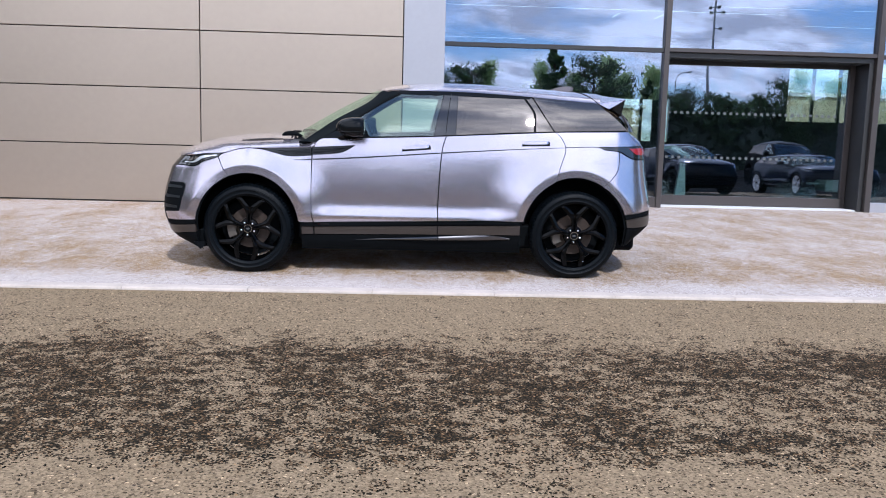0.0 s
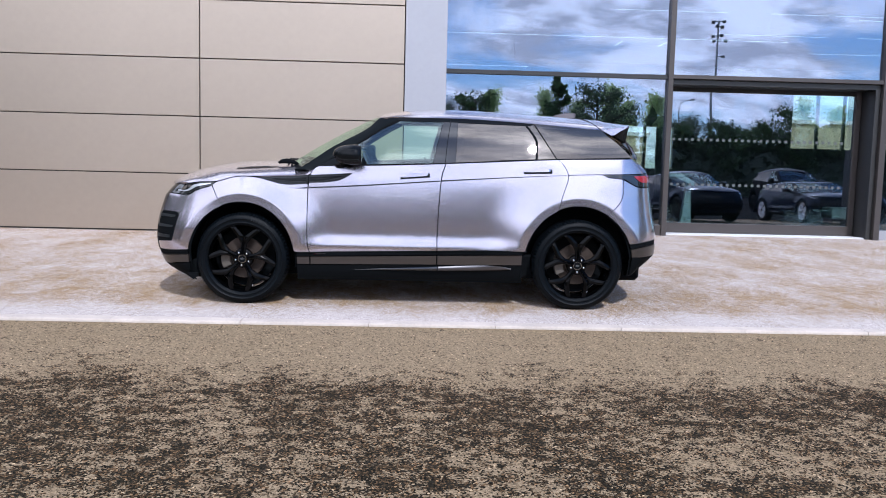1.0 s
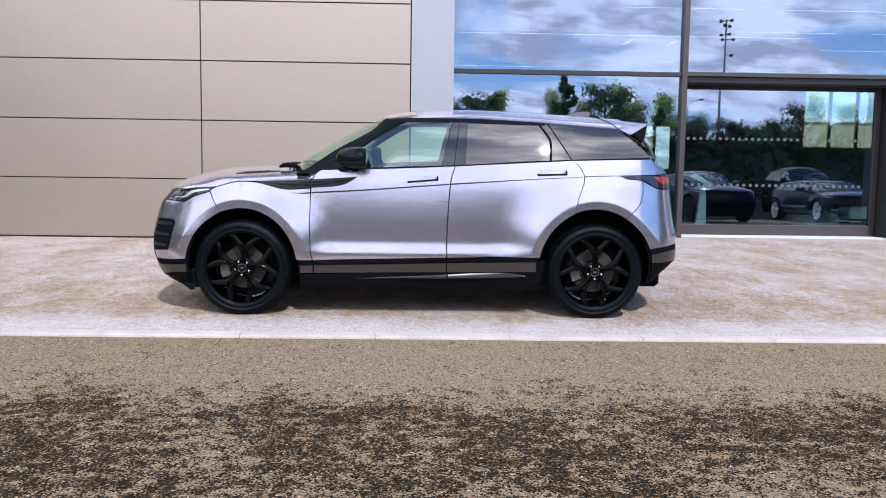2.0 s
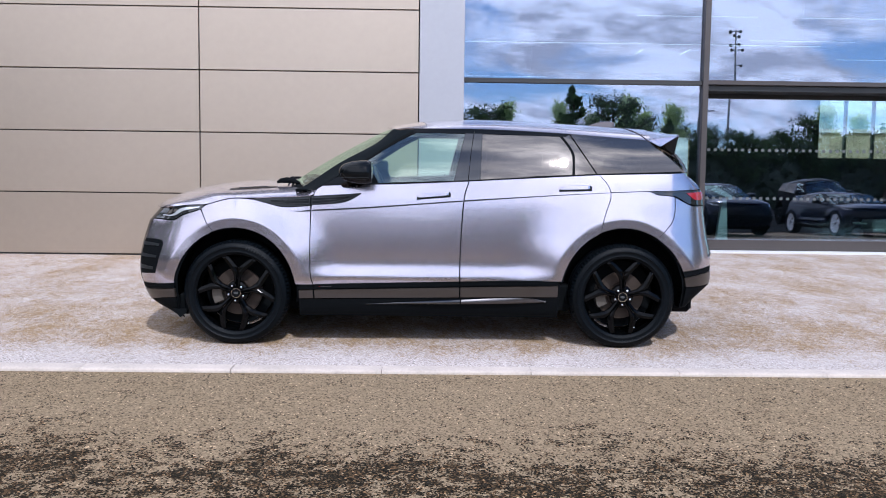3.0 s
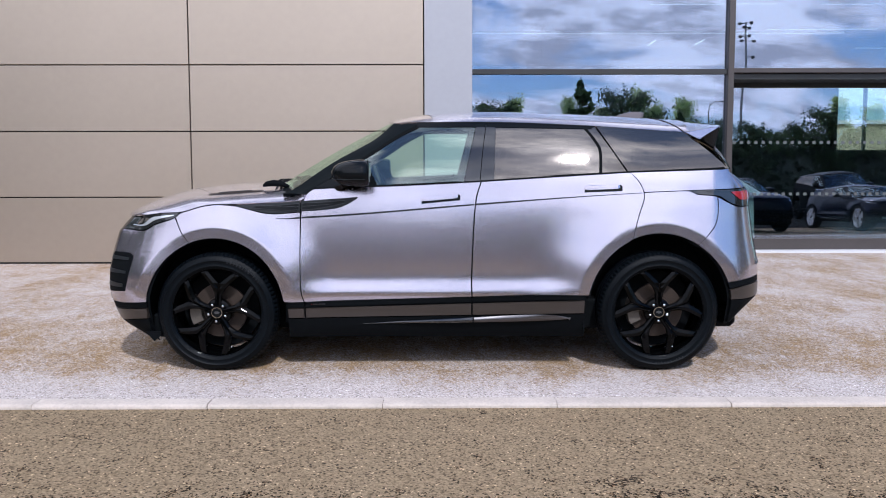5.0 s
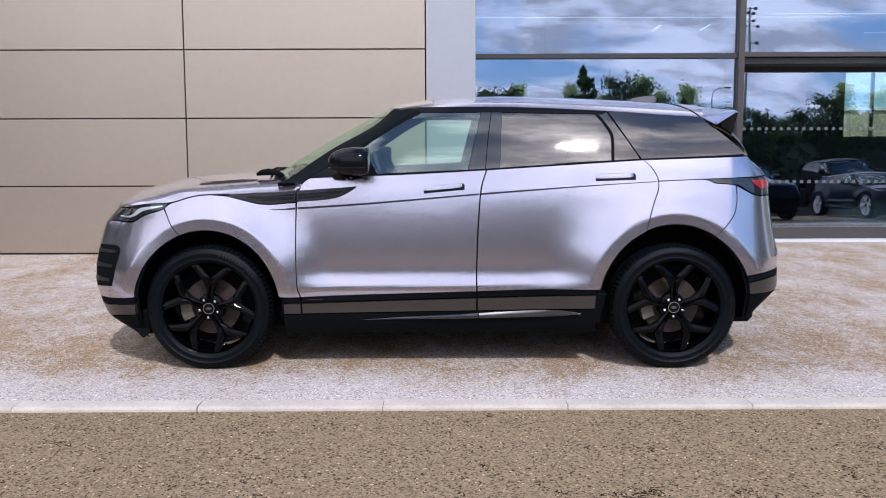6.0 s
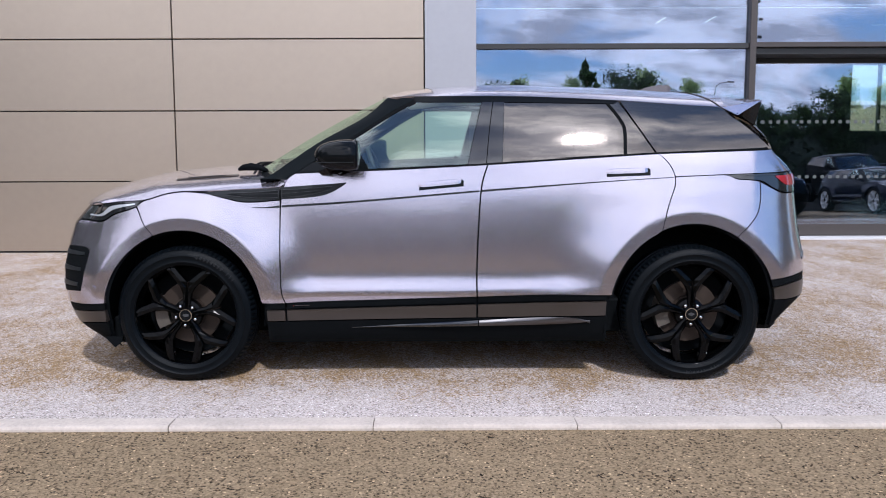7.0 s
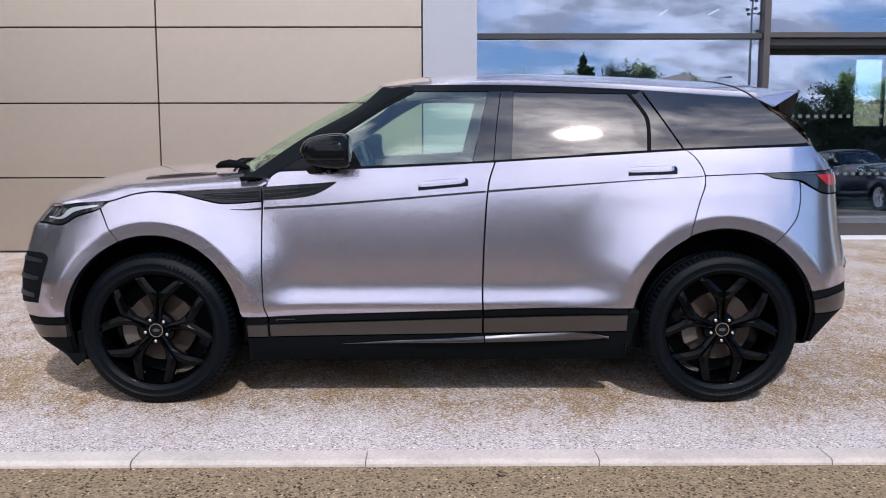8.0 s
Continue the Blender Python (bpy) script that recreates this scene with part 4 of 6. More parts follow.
    bmk = lathe_bm([(0.0, -0.1045), (0.016, -0.1045), (0.016, -0.1028)], 20)
    bmesh.ops.scale(bmk, vec=(1, 1, 0.5), verts=bmk.verts[:])
    part("cap_badge", bmk, M_STRIPG, wheel)
    for k in range(5):
        a = radians(turn + 36 + 72 * k)
        bmb = lathe_bm([(0.0, -0.104), (0.006, -0.104), (0.0085, -0.100), (0.0088, -0.080)], 10)
        bmesh.ops.translate(bmb, vec=(0.054 * math.cos(a), 0, 0.054 * math.sin(a)), verts=bmb.verts[:])
        part("wheel_bolt", bmb, M_CHROME, wheel, "bright wheel bolt", smooth=True)
    if x < 0 and sgn < 0:
        # raised maker's marks on the sidewall, as plain bars
        for i, wide in enumerate((1.7, 1.7, 1.7, 1.7, 1.7, 1.7, 1.7, 1.7, 0.0, 1.0, 1.0, 1.0)):
            if wide:
                a = radians(76 - 3.6 * i)
                bmb = prism_bm([(0.312 * math.cos(a + q), 0.312 * math.sin(a + q)) for q in (-radians(wide) / 2, radians(wide) / 2)] + [(0.329 * math.cos(a + q), 0.329 * math.sin(a + q)) for q in (radians(wide) / 2, -radians(wide) / 2)], -0.1216, -0.115)
                part("sidewall_bar", bmb, M_VENT, wheel)
    if x > 0 and sgn < 0:
        # raised wording on the sidewall, its tops to the outside
        for i, ch in enumerate("ALL SEASON"):
            if ch == " ":
                continue
            fc = bpy.data.curves.new("sidewall_letter", "FONT")
            fc.body, fc.size, fc.extrude, fc.align_x = ch, 0.020, 0.0006, "CENTER"
            tmp = bpy.data.objects.new("sidewall_letter", fc)
            lm = bpy.data.meshes.new_from_object(tmp)
            bpy.data.objects.remove(tmp)
            lm.materials.clear()
            lm.materials.append(M_VENT)
            lo = new("sidewall_letter", lm)
            lo.parent = wheel
            a = radians(-62 - 3.4 * i)
            c, q = math.cos(a), math.sin(a)
            lo.matrix_basis = Matrix(((q, c, 0, 0.304 * c), (0, 0, -1, -0.1196), (-c, q, 0, 0.304 * q), (0, 0, 0, 1)))
    av = radians(-68)
    bmv = tube_bm([(0.232 * math.cos(av), -0.085, 0.232 * math.sin(av)), (0.226 * math.cos(av), -0.112, 0.226 * math.sin(av))], [0.0045, 0.0035], 8)
    part("valve", bmv, M_CHROME, wheel)
    part("brake_disc", lathe_bm([(0.05, -0.030), (0.085, -0.034), (0.088, -0.020), (0.165, -0.020), (0.165, 0.005), (0.05, 0.005)], 40), M_DISC, wheel, "lightly rusted brake disc")
    bmc = bmesh.new()
    outline = [(0.178 * math.cos(radians(q)), 0.178 * math.sin(radians(q))) for q in range(152, 214, 8)] + [(0.110 * math.cos(radians(q)), 0.110 * math.sin(radians(q))) for q in range(210, 150, -8)]
    prism_bm(outline, -0.052, 0.03, bmc)
    part("brake_caliper", bmc, M_CALIPER, wheel, "cast grey brake caliper")
    part("backing_plate", lathe_bm([(0.0, 0.03), (0.235, 0.03), (0.235, 0.04), (0.0, 0.04)], 40), M_SATIN, wheel)
    return wheel


def build_car(m, label, paint, low_paint, rim_mat):
    car = base_empty("car", m, label, "car")
    shell = bmesh.new()
    hubF, hubR = -HUB_X, HUB_X
    # front wing
    fr_arc = arc(hubF, 109, 10.0, 16)
    cut_f = [fr_arc[0], (-1.533, 0.850), (-1.556, 0.900), (-1.575, 0.945)]
    zs = line_z(-0.9, STRIP_T)
    low = fr_arc + [(-0.905, zs), (-0.803, 0.430)]
    wing_top = [(-1.575, 0.945), (-1.530, 0.971), (-1.499, 0.979), (-1.426, 1.002), (-1.363, 1.013), (-1.311, 1.016), (-1.221, 1.008), (-1.178, 0.999), (-1.084, 0.975), (-1.028, 0.963), (-0.955, 0.961), (-0.825, 0.971)]
    door_low = [(-0.803, 0.430), (-0.822, 0.504), (-0.827, 0.726), (-0.825, 0.971)]
    side_panel("front_wing", [coons(low, door_low, wing_top, cut_f, 54, 26)], paint, car, shell=shell)
    # dark shut gap of the bonnet, drawn as a raised black strip
    side_panel("bonnet_shut_line", [ribbon([(x, z + 0.0035) for x, z in wing_top[:7] + [(-1.200, 1.008)]], 0.0034, 30)], M_SATIN, car, 0.0022, "black strip standing in for the dark gap along the bonnet", depth=0.01)
    # black air outlet on the wing and on the door, and the band over it that belongs to the bonnet's flank
    side_panel("wing_vent", [coons(VENT_LOW, [VENT_LOW[-1], (-0.826, 1.040)], [(-1.221, 1.011), (-0.826, 1.040)], [VENT_LOW[0], (-1.221, 1.011)], 26, 5)], M_VENT, car, -0.004, "dark grey side vent moulding", shell=shell)
    side_panel("vent_insert", [ribbon([(-1.10, 1.002), (-0.95, 0.997), (-0.835, 1.003)], (0.006, 0.020))], M_GLOSS, car, 0.001, depth=0.006)
    side_panel("vent_fin", [ribbon([(-1.10, 1.009), (-0.95, 1.014), (-0.832, 1.023)], 0.0016), ribbon([(-1.10, 0.996), (-0.95, 0.984), (-0.832, 0.985)], 0.0016), ribbon([(-1.05, 1.002), (-0.832, 1.005)], 0.0014)], M_STRIPG, car, 0.003, depth=0.004)
    # front door
    belt_f = [p for p in BELT if p[0] <= 0.263]
    side_panel("front_door", [coons([DOOR_F[0], DOOR_B[0]], DOOR_B, belt_f, DOOR_F, 60, 34)], paint, car, shell=shell)
    side_panel("door_vent", [coons([(-0.822, 0.972), (-0.679, 0.981), (-0.585, 0.996), (-0.522, 1.026), (-0.476, 1.058)], [(-0.476, 1.058), (-0.478, 1.062)], [(-0.822, 1.040), (-0.65, 1.052), (-0.478, 1.062)],
                                   [(-0.822, 0.972), (-0.822, 1.040)], 26, 5)], M_VENT, car, 0.004, "dark grey side vent moulding", depth=0.008)
    side_panel("vent_insert", [ribbon([(-0.815, 1.006), (-0.70, 1.013), (-0.56, 1.034)], (0.020, 0.008))], M_GLOSS, car, 0.008, depth=0.006)
    side_panel("vent_fin", [ribbon([(-0.815, 1.025), (-0.70, 1.031), (-0.55, 1.043)], 0.0016), ribbon([(-0.815, 0.986), (-0.70, 0.994), (-0.56, 1.024)], 0.0016), ribbon([(-0.815, 1.006), (-0.62, 1.020)], 0.0014)], M_STRIPG, car, 0.0095, depth=0.004)
    # rear door
    r_arc = arc(hubR, 112, 166, 10)
    right = [(r_arc[-1][0], r_arc[-1][1])] + [p for p in r_arc[-2::-1]][:-1] + DOOR_R
    bot_r = [(0.208, 0.459), (0.60, 0.470), (r_arc[-1][0], r_arc[-1][1])]
    belt_r = [p for p in BELT if 0.262 <= p[0] <= 1.158]
    side_panel("rear_door", [coons(bot_r, right, belt_r, [(0.208, 0.459), (0.206, 0.565), (0.215, 0.818), (0.232, 1.037), (0.264, 1.151)], 60, 34)], paint, car, shell=shell)
    # rear quarter, in a lower piece and one over the lamp
    q_arc = arc(hubR, 112, 61, 12)
    q_top = [(1.243, 1.085), (1.36, 1.090), (1.511, 1.094), (1.570, 1.073), (1.645, 1.067), (1.700, 1.060)]
    q_right = [q_arc[-1], (1.63, 0.835), (1.676, 0.895), (1.698, 0.971), (1.700, 1.060)]
    side_panel("rear_quarter", [coons(q_arc, q_right, q_top, DOOR_R[:5], 40, 24),
                                coons([(1.243, 1.085), (1.511, 1.095), (1.90, 1.106), (2.09, 1.110)], [(2.09, 1.110), (2.09, 1.225)], [(1.157, 1.204), (1.40, 1.212), (1.723, 1.222), (1.90, 1.228), (2.09, 1.225)], DOOR_R[4:], 50, 10)],
               paint, car, shell=shell)
    # tail lamp
    lamp_b = [(1.515, 1.0935), (1.570, 1.075), (1.645, 1.068), (1.715, 1.060), (1.775, 1.028), (1.83, 1.006), (1.90, 0.998), (2.02, 0.998), (2.09, 1.000)]
    lamp_t = [(1.515, 1.0955), (1.70, 1.101), (1.90, 1.105), (2.09, 1.109)]
    side_panel("tail_lamp", [coons(lamp_b, [lamp_b[-1], lamp_t[-1]], lamp_t, [lamp_b[0], lamp_t[0]], 40, 8)], M_LAMPGLASS, car, 0.003, "smoked tail lamp with red lens")
    side_panel("tail_lamp_lens", [coons([(1.80, 1.085), (1.88, 1.040), (1.99, 1.034), (2.07, 1.040)], [(2.07, 1.040), (2.07, 1.098)], [(1.80, 1.088), (1.93, 1.094), (2.07, 1.098)], [(1.80, 1.085), (1.80, 1.088)], 20, 6)],
               M_REDLENS, car, 0.0075, "glossy red lens", depth=0.004)
    side_panel("tail_lamp_trim", [ribbon([(1.62, 1.092), (1.80, 1.0925), (1.86, 1.075)], 0.0022)], M_STRIPG, car, 0.0075, depth=0.003)
    # rear bumper
    up_arc = [p for p in arc(hubR, 24, 61, 10)]
    top_b = [up_arc[-1], (1.63, 0.835), (1.676, 0.895), (1.698, 0.971), (1.702, 1.058), (1.775, 1.024), (1.83, 1.003), (1.90, 0.995), (2.09, 0.997)]
    side_panel("rear_bumper", [coons([up_arc[0], (1.90, 0.560), (2.09, 0.572)], [(2.09, 0.572), (2.09, 0.80), (2.09, 0.997)], top_b[4:], up_arc + top_b[1:5], 22, 40)], paint, car, shell=shell)
    sa = arc(hubR, 18.5, 24, 3)
    side_panel("bumper_moulding", [coons([sa[0], (1.90, 0.525), (2.12, 0.530), (2.45, 0.53), (2.817, 0.53)], [(2.817, 0.53), (2.817, 0.572)], [sa[-1], (1.90, 0.558), (2.12, 0.570), (2.45, 0.572), (2.817, 0.572)], [sa[0], sa[-1]], 30, 4)], M_SATIN, car, -0.003, shell=shell)
    sb = arc(hubR, 9.5, 18.5, 4)
    side_panel("bumper_lower", [coons([sb[0], (1.90, 0.436), (2.12, 0.436), (2.45, 0.43), (2.817, 0.43)], [(2.817, 0.43), (2.817, 0.53)], [sb[-1], (1.90, 0.523), (2.12, 0.528), (2.45, 0.53), (2.817, 0.53)], [sb[0], sb[-1]], 30, 6)], low_paint, car, shell=shell)
    side_panel("bumper_apron", [coons([(1.80, 0.285), (1.95, 0.275), (2.12, 0.272), (2.45, 0.27), (2.817, 0.27)], [(2.817, 0.27), (2.817, 0.43)], [sb[0], (1.90, 0.434), (2.12, 0.434), (2.45, 0.43), (2.817, 0.43)], [(1.80, 0.285), (1.787, 0.35), sb[0]], 30, 8)], M_SATIN, car, shell=shell)
    side_panel("rear_reflector", [ribbon([(2.00, 0.640), (2.10, 0.662)], (0.006, 0.016))], M_LAMPGLASS, car, 0.004, depth=0.006)
    # tailgate between the rear corners, and its glass
    bm = bmesh.new()
    for sgn in (-1, 1):
        skin_bm([[side(s, z, sgn) for s in np.linspace(2.094, 2.817, 14)] for z in np.linspace(0.575, 1.222, 16)], 0.0, 0.0, bm)
    bmesh.ops.remove_doubles(bm, verts=bm.verts[:], dist=0.002)
    part("tailgate", bm, paint, car)
    # sills, mouldings and lower door cladding: front wing stub, two doors
    for name, x0, x1, in (("sill_stub", -0.905, -0.806), ("door_cladding", -0.800, 0.205), ("door_cladding", 0.209, 0.888)):
        xs = np.linspace(x0, x1, 14)
        r0 = [(x, line_z(x, STRIP_B) + 0.002) for x in xs]
        r1 = [(x, line_z(x, STRIP_T) - 0.002) for x in xs]
        side_panel("black_moulding", [[r0, r1]], M_SATIN, car, -0.004, depth=0.02, shell=shell)
        r0 = [(x, line_z(x, LOWER_B)) for x in xs]
        r1 = [(x, line_z(x, STRIP_B) - 0.001) for x in xs]
        mid_ = [(x, 0.5 * (a[1] + b[1])) for x, a, b in zip(xs, r0, r1)]
        side_panel(name, [[r0, mid_, r1]], low_paint, car, 0.004, depth=0.02, shell=shell)
    xs = np.linspace(-0.91, 0.90, 30)
    side_panel("sill", [[[(x, 0.198) for x in xs], [(x, 0.225) for x in xs], [(x, 0.26) for x in xs], [(x, 0.29) for x in xs], [(x, line_z(x, LOWER_B) - 0.002) for x in xs]]], M_SATIN, car, 0.0, depth=0.06)
    # bright blade under the doors
    for sgn in (-1, 1):
        up = spline([(-0.46, 0.2905), (-0.15, 0.312), (0.212, 0.332), (0.577, 0.350), (0.736, 0.341), (0.805, 0.325)], 30)
        lo = spline([(-0.46, 0.2895), (-0.15, 0.296), (0.212, 0.301), (0.577, 0.309), (0.72, 0.314), (0.805, 0.322)], 30)
        for i0, i1 in ((0, 16), (16, 30)):
            rows = []
            for k in range(7):
                v = k / 6
                row = []
                for i in range(i0, i1 + 1):
                    x, z = lo[i][0] + (0.003 if i == i0 and i else -0.003 if i == i1 and i < 30 else 0), lo[i][1] + (up[i][1] - lo[i][1]) * v
                    bulge = (0.010 + 0.014 * math.sin(math.pi * (0.15 + 0.85 * v))) * smooth01(x, -0.52, 0.15) * (1 - 0.75 * smooth01(x, 0.50, 0.80))
                    row.append(side(x, z, sgn, 0.002 + bulge))
                rows.append(row)
            part("side_blade", skin_bm(rows, 0.012, 0.0), M_SATINMETAL if i0 else M_PIANO, car, "satin bright blade" if i0 else "gloss black blade")
    # waist moulding: a thin dark line over wing and doors
    for pts, half in (([(-0.972, 0.934), (-0.90, 0.932), (-0.828, 0.937)], (0.003, 0.009)), ([(-0.818, 0.938), (-0.428, 0.962), (0.222, 1.0145)], (0.0085, 0.0075)), ([(0.228, 1.015), (0.60, 1.042), (0.937, 1.065), (1.236, 1.083)], (0.0085, 0.004)),
                      ([(1.25, 1.084), (1.38, 1.090), (1.51, 1.095)], (0.0022, 0.0015))):
        side_panel("waist_moulding", [ribbon(pts, half)], M_VENT, car, 0.0018, depth=0.004)
    # door handles; shade under and behind each grip is drawn as black patches
    for xa, xb, za, zb_ in ((-0.100, 0.128, 1.046, 1.066), (0.882, 1.104, 1.112, 1.120)):
        for sgn in (-1, 1):
            hd = new("door_handle")
            hd.parent = car
            tagged(hd, "body-coloured pull handle")
            bm = bmesh.new()
            prev = None
            for i in range(13):
                u = i / 12
                x, z = xa + (xb - xa) * u, za + (zb_ - za) * u
                e = min(1, min(u, 1 - u) * 9)
                h = 0.0140 * (0.6 + 0.4 * e)
                ring = [bm.verts.new((x, side(x, z + q * h, sgn, 0.006 * math.sqrt(e) + 0.001 - d)[1], z + q * h)) for d, q in ((0.004, -1), (0.0004, -0.88), (0.0, 0.0), (0.0004, 0.88), (0.004, 1), (0.008, 0.0))]
                if prev:
                    for k in range(6):
                        bm.faces.new((prev[k], prev[(k + 1) % 6], ring[(k + 1) % 6], ring[k]))
                else:
                    bm.faces.new(ring)
                prev = ring
            bm.faces.new(prev[::-1])
            part("grip", bm, paint, hd)
            part("grip_shade", skin_bm([[side(xa + 0.004 + (xb - xa - 0.004) * i / 14, za + (zb_ - za) * i / 14 - 0.0265 + 0.017 * v, sgn, 0.0035) for i in range(15)] for v in (0, 0.5, 1)], 0.004, 0.0), M_GLOSS, hd)
            part("grip_shade", skin_bm([[side(xb - 0.004 + 0.013 * u, zb_ - 0.0265 + (0.040 - 0.012 * u) * v, sgn, 0.0035) for u in (0, 0.5, 1)] for v in (0, 0.5, 1)], 0.004, 0.0), M_GLOSS, hd)
    # bonnet
    edge = spline([side(s, z, -1) for s, z in ((-1.93, 0.941), (-1.89, 0.946), *CLAM[:-1], (-0.826, 1.041), (-0.804, 1.076))], 44)
    cen = spline([(p[0], 0, p[1]) for p in HOOD_C], 44)
    rows = []
    for e, c in zip(edge, cen):
        row = []
        for k in range(-16, 17):
            v = k / 16
            av = abs(v)
            row.append((c[0] + (e[0] - c[0]) * av ** 2.6, abs(e[1]) * math.copysign(1 - (1 - av) ** 1.25, v) if v else 0.0, c[2] + (e[2] - c[2]) * av ** 2.4))
        rows.append(row)
    part("bonnet", skin_bm(rows, 0.03, 0.0035, centre=(-1.4, 0, 0.5)), paint, car)
    for sgn in (-1, 1):
        def on_bonnet(x, y, lift):
            k = min(range(45), key=lambda q: abs(0.72 * cen[q][0] + 0.28 * edge[q][0] - x))
            e, c = edge[k], cen[k]
            av = 1 - (1 - abs(y / e[1])) ** 0.8
            return (x, sgn * y, c[2] + (e[2] - c[2]) * av ** 2.4 + lift)
        part("bonnet_louvre", skin_bm([[on_bonnet(-1.42 + 0.33 * i / 12, 0.69 + 0.011 * j - 0.02 * i / 12, 0.002 + 0.004 * math.sin(math.pi * i / 12)) for i in range(13)] for j in range(4)], 0.012, 0), M_GREYLOW, car)
        part("louvre_blade", skin_bm([[on_bonnet(-1.36 + 0.20 * i / 8, 0.702 + 0.008 * j - 0.015 * i / 8, 0.009) for i in range(9)] for j in range(2)], 0.006, 0), M_SATINMETAL, car)
    # headlamp
    hl_b = [(-1.555, 0.948), (-1.60, 0.932), (-1.70, 0.902), (-1.77, 0.868), (-1.84, 0.860), (-1.95, 0.860), (-2.08, 0.862)]
    hl_t = [(-1.555, 0.969), (-1.68, 0.962), (-1.842, 0.947), (-1.95, 0.941), (-2.08, 0.932)]
    side_panel("headlamp", [coons(hl_b[::-1], [hl_b[0], hl_t[0]], hl_t[::-1], [hl_b[-1], hl_t[-1]], 34, 8)], M_LAMPGLASS, car, 0.002, "slim headlamp behind a smoked lens", shell=shell)
    side_panel("headlamp_optic", [coons([(-2.02, 0.884), (-1.84, 0.884), (-1.765, 0.897), (-1.70, 0.925), (-1.58, 0.951)], [(-1.58, 0.951), (-1.58, 0.958)], [(-2.02, 0.892), (-1.86, 0.894), (-1.79, 0.914), (-1.72, 0.944), (-1.58, 0.958)], [(-2.02, 0.884), (-2.02, 0.892)], 34, 5)],
               M_CLEARLENS, car, 0.006, "bright daytime light guide", depth=0.003)
    side_panel("headlamp_projector", [coons([(-1.93, 0.900), (-1.86, 0.900)], [(-1.86, 0.900), (-1.85, 0.930)], [(-1.92, 0.932), (-1.85, 0.930)], [(-1.93, 0.900), (-1.92, 0.932)], 6, 4), coons([(-1.83, 0.912), (-1.77, 0.918)], [(-1.77, 0.918), (-1.76, 0.938)], [(-1.82, 0.938), (-1.76, 0.938)], [(-1.83, 0.912), (-1.82, 0.938)], 6, 4)],
               M_CALIPER, car, 0.006, depth=0.003)
    # front bumper
    f_arc = arc(hubF, 109, 170.5, 12)
    f_left = [(-2.10, 0.408), (-2.12, 0.62), (-2.10, 0.858)]
    f_top = [(-2.10, 0.858), (-1.95, 0.857), (-1.84, 0.857), (-1.77, 0.865), (-1.70, 0.899), (-1.60, 0.929), (-1.577, 0.940)]
    f_right = f_arc[::-1] + cut_f[1:-1] + [(-1.577, 0.940)]
    side_panel("front_bumper", [coons([(-2.10, 0.408), (-1.90, 0.418), f_arc[-1]], f_right, f_top, f_left, 34, 34)], paint, car, shell=shell)
    fa = arc(hubF, 170.5, 176, 3)
    side_panel("bumper_moulding", [coons([(-2.852, 0.362), (-2.12, 0.368), (-1.90, 0.382), fa[-1]], [fa[-1], fa[0]], [(-2.852, 0.402), (-2.12, 0.406), (-1.90, 0.416), fa[0]], [(-2.852, 0.362), (-2.852, 0.402)], 30, 4)], M_SATIN, car, -0.003, shell=shell)
    fb = arc(hubF, 176, 185, 4)
    side_panel("bumper_lower", [coons([(-2.852, 0.285), (-2.12, 0.290), (-1.90, 0.312), fb[-1]], [fb[-1], fb[0]], [(-2.852, 0.360), (-2.12, 0.366), (-1.90, 0.380), fb[0]], [(-2.852, 0.285), (-2.852, 0.360)], 30, 6)], low_paint, car, shell=shell)
    side_panel("bumper_apron", [coons([(-2.852, 0.185), (-2.12, 0.185), (-1.90, 0.178), (-1.77, 0.178)], [(-1.77, 0.178), (-1.765, 0.24), fb[-1]], [(-2.852, 0.283), (-2.12, 0.288), (-1.90, 0.310), fb[-1]], [(-2.852, 0.185), (-2.852, 0.283)], 30, 8)], M_SATIN, car, shell=shell)
    # bumper air inlets: a dark recess with three body-coloured blades
    side_panel("air_inlet", [coons([(-2.10, 0.470), (-1.93, 0.486), (-1.895, 0.488)], [(-1.895, 0.488), (-1.865, 0.60), (-1.850, 0.70)], [(-2.10, 0.722), (-1.90, 0.726), (-1.850, 0.70)], [(-2.10, 0.470), (-2.11, 0.60), (-2.10, 0.722)], 12, 12)],
               M_SATIN, car, 0.002, depth=0.004)
    for z0, z1, se in ((0.674, 0.702, -1.885), (0.592, 0.622, -1.890), (0.508, 0.540, -1.915)):
        side_panel("inlet_blade", [coons([(-2.10, z0), (se, z0 + 0.006)], [(se, z0 + 0.006), (se, z1 - 0.004)], [(-2.10, z1), (se, z1 - 0.004)], [(-2.10, z0), (-2.10, z1)], 8, 4)], M_VENT, car, 0.007, depth=0.010)
    for sgn in (-1, 1):
        p = side(-1.80, 0.515, sgn, 0.001)
        bms = lathe_bm([(0.0, -0.003), (0.010, -0.003), (0.012, 0.0)], 16)
        bmesh.ops.translate(bms, vec=p, verts=bms.verts[:])
        part("parking_sensor", bms, paint, car)
    # grille and nose between the lamps
    bm = bmesh.new()
    bg = bmesh.new()
    for sgn in (-1, 1):
        skin_bm([[side(s, z, sgn) for s in np.linspace(-2.852, -2.10, 14)] for z in np.linspace(0.408, 0.60, 6)], 0.0, 0.0, bm)
        skin_bm([[side(s, z, sgn, 0.001) for s in np.linspace(-2.852, -2.084, 14)] for z in np.linspace(0.60, 0.934, 8)], 0.0, 0.0, bg)
    part("lower_fascia", bm, M_SATIN, car)
    part("grille", bg, M_GLOSS, car, "gloss black mesh grille")
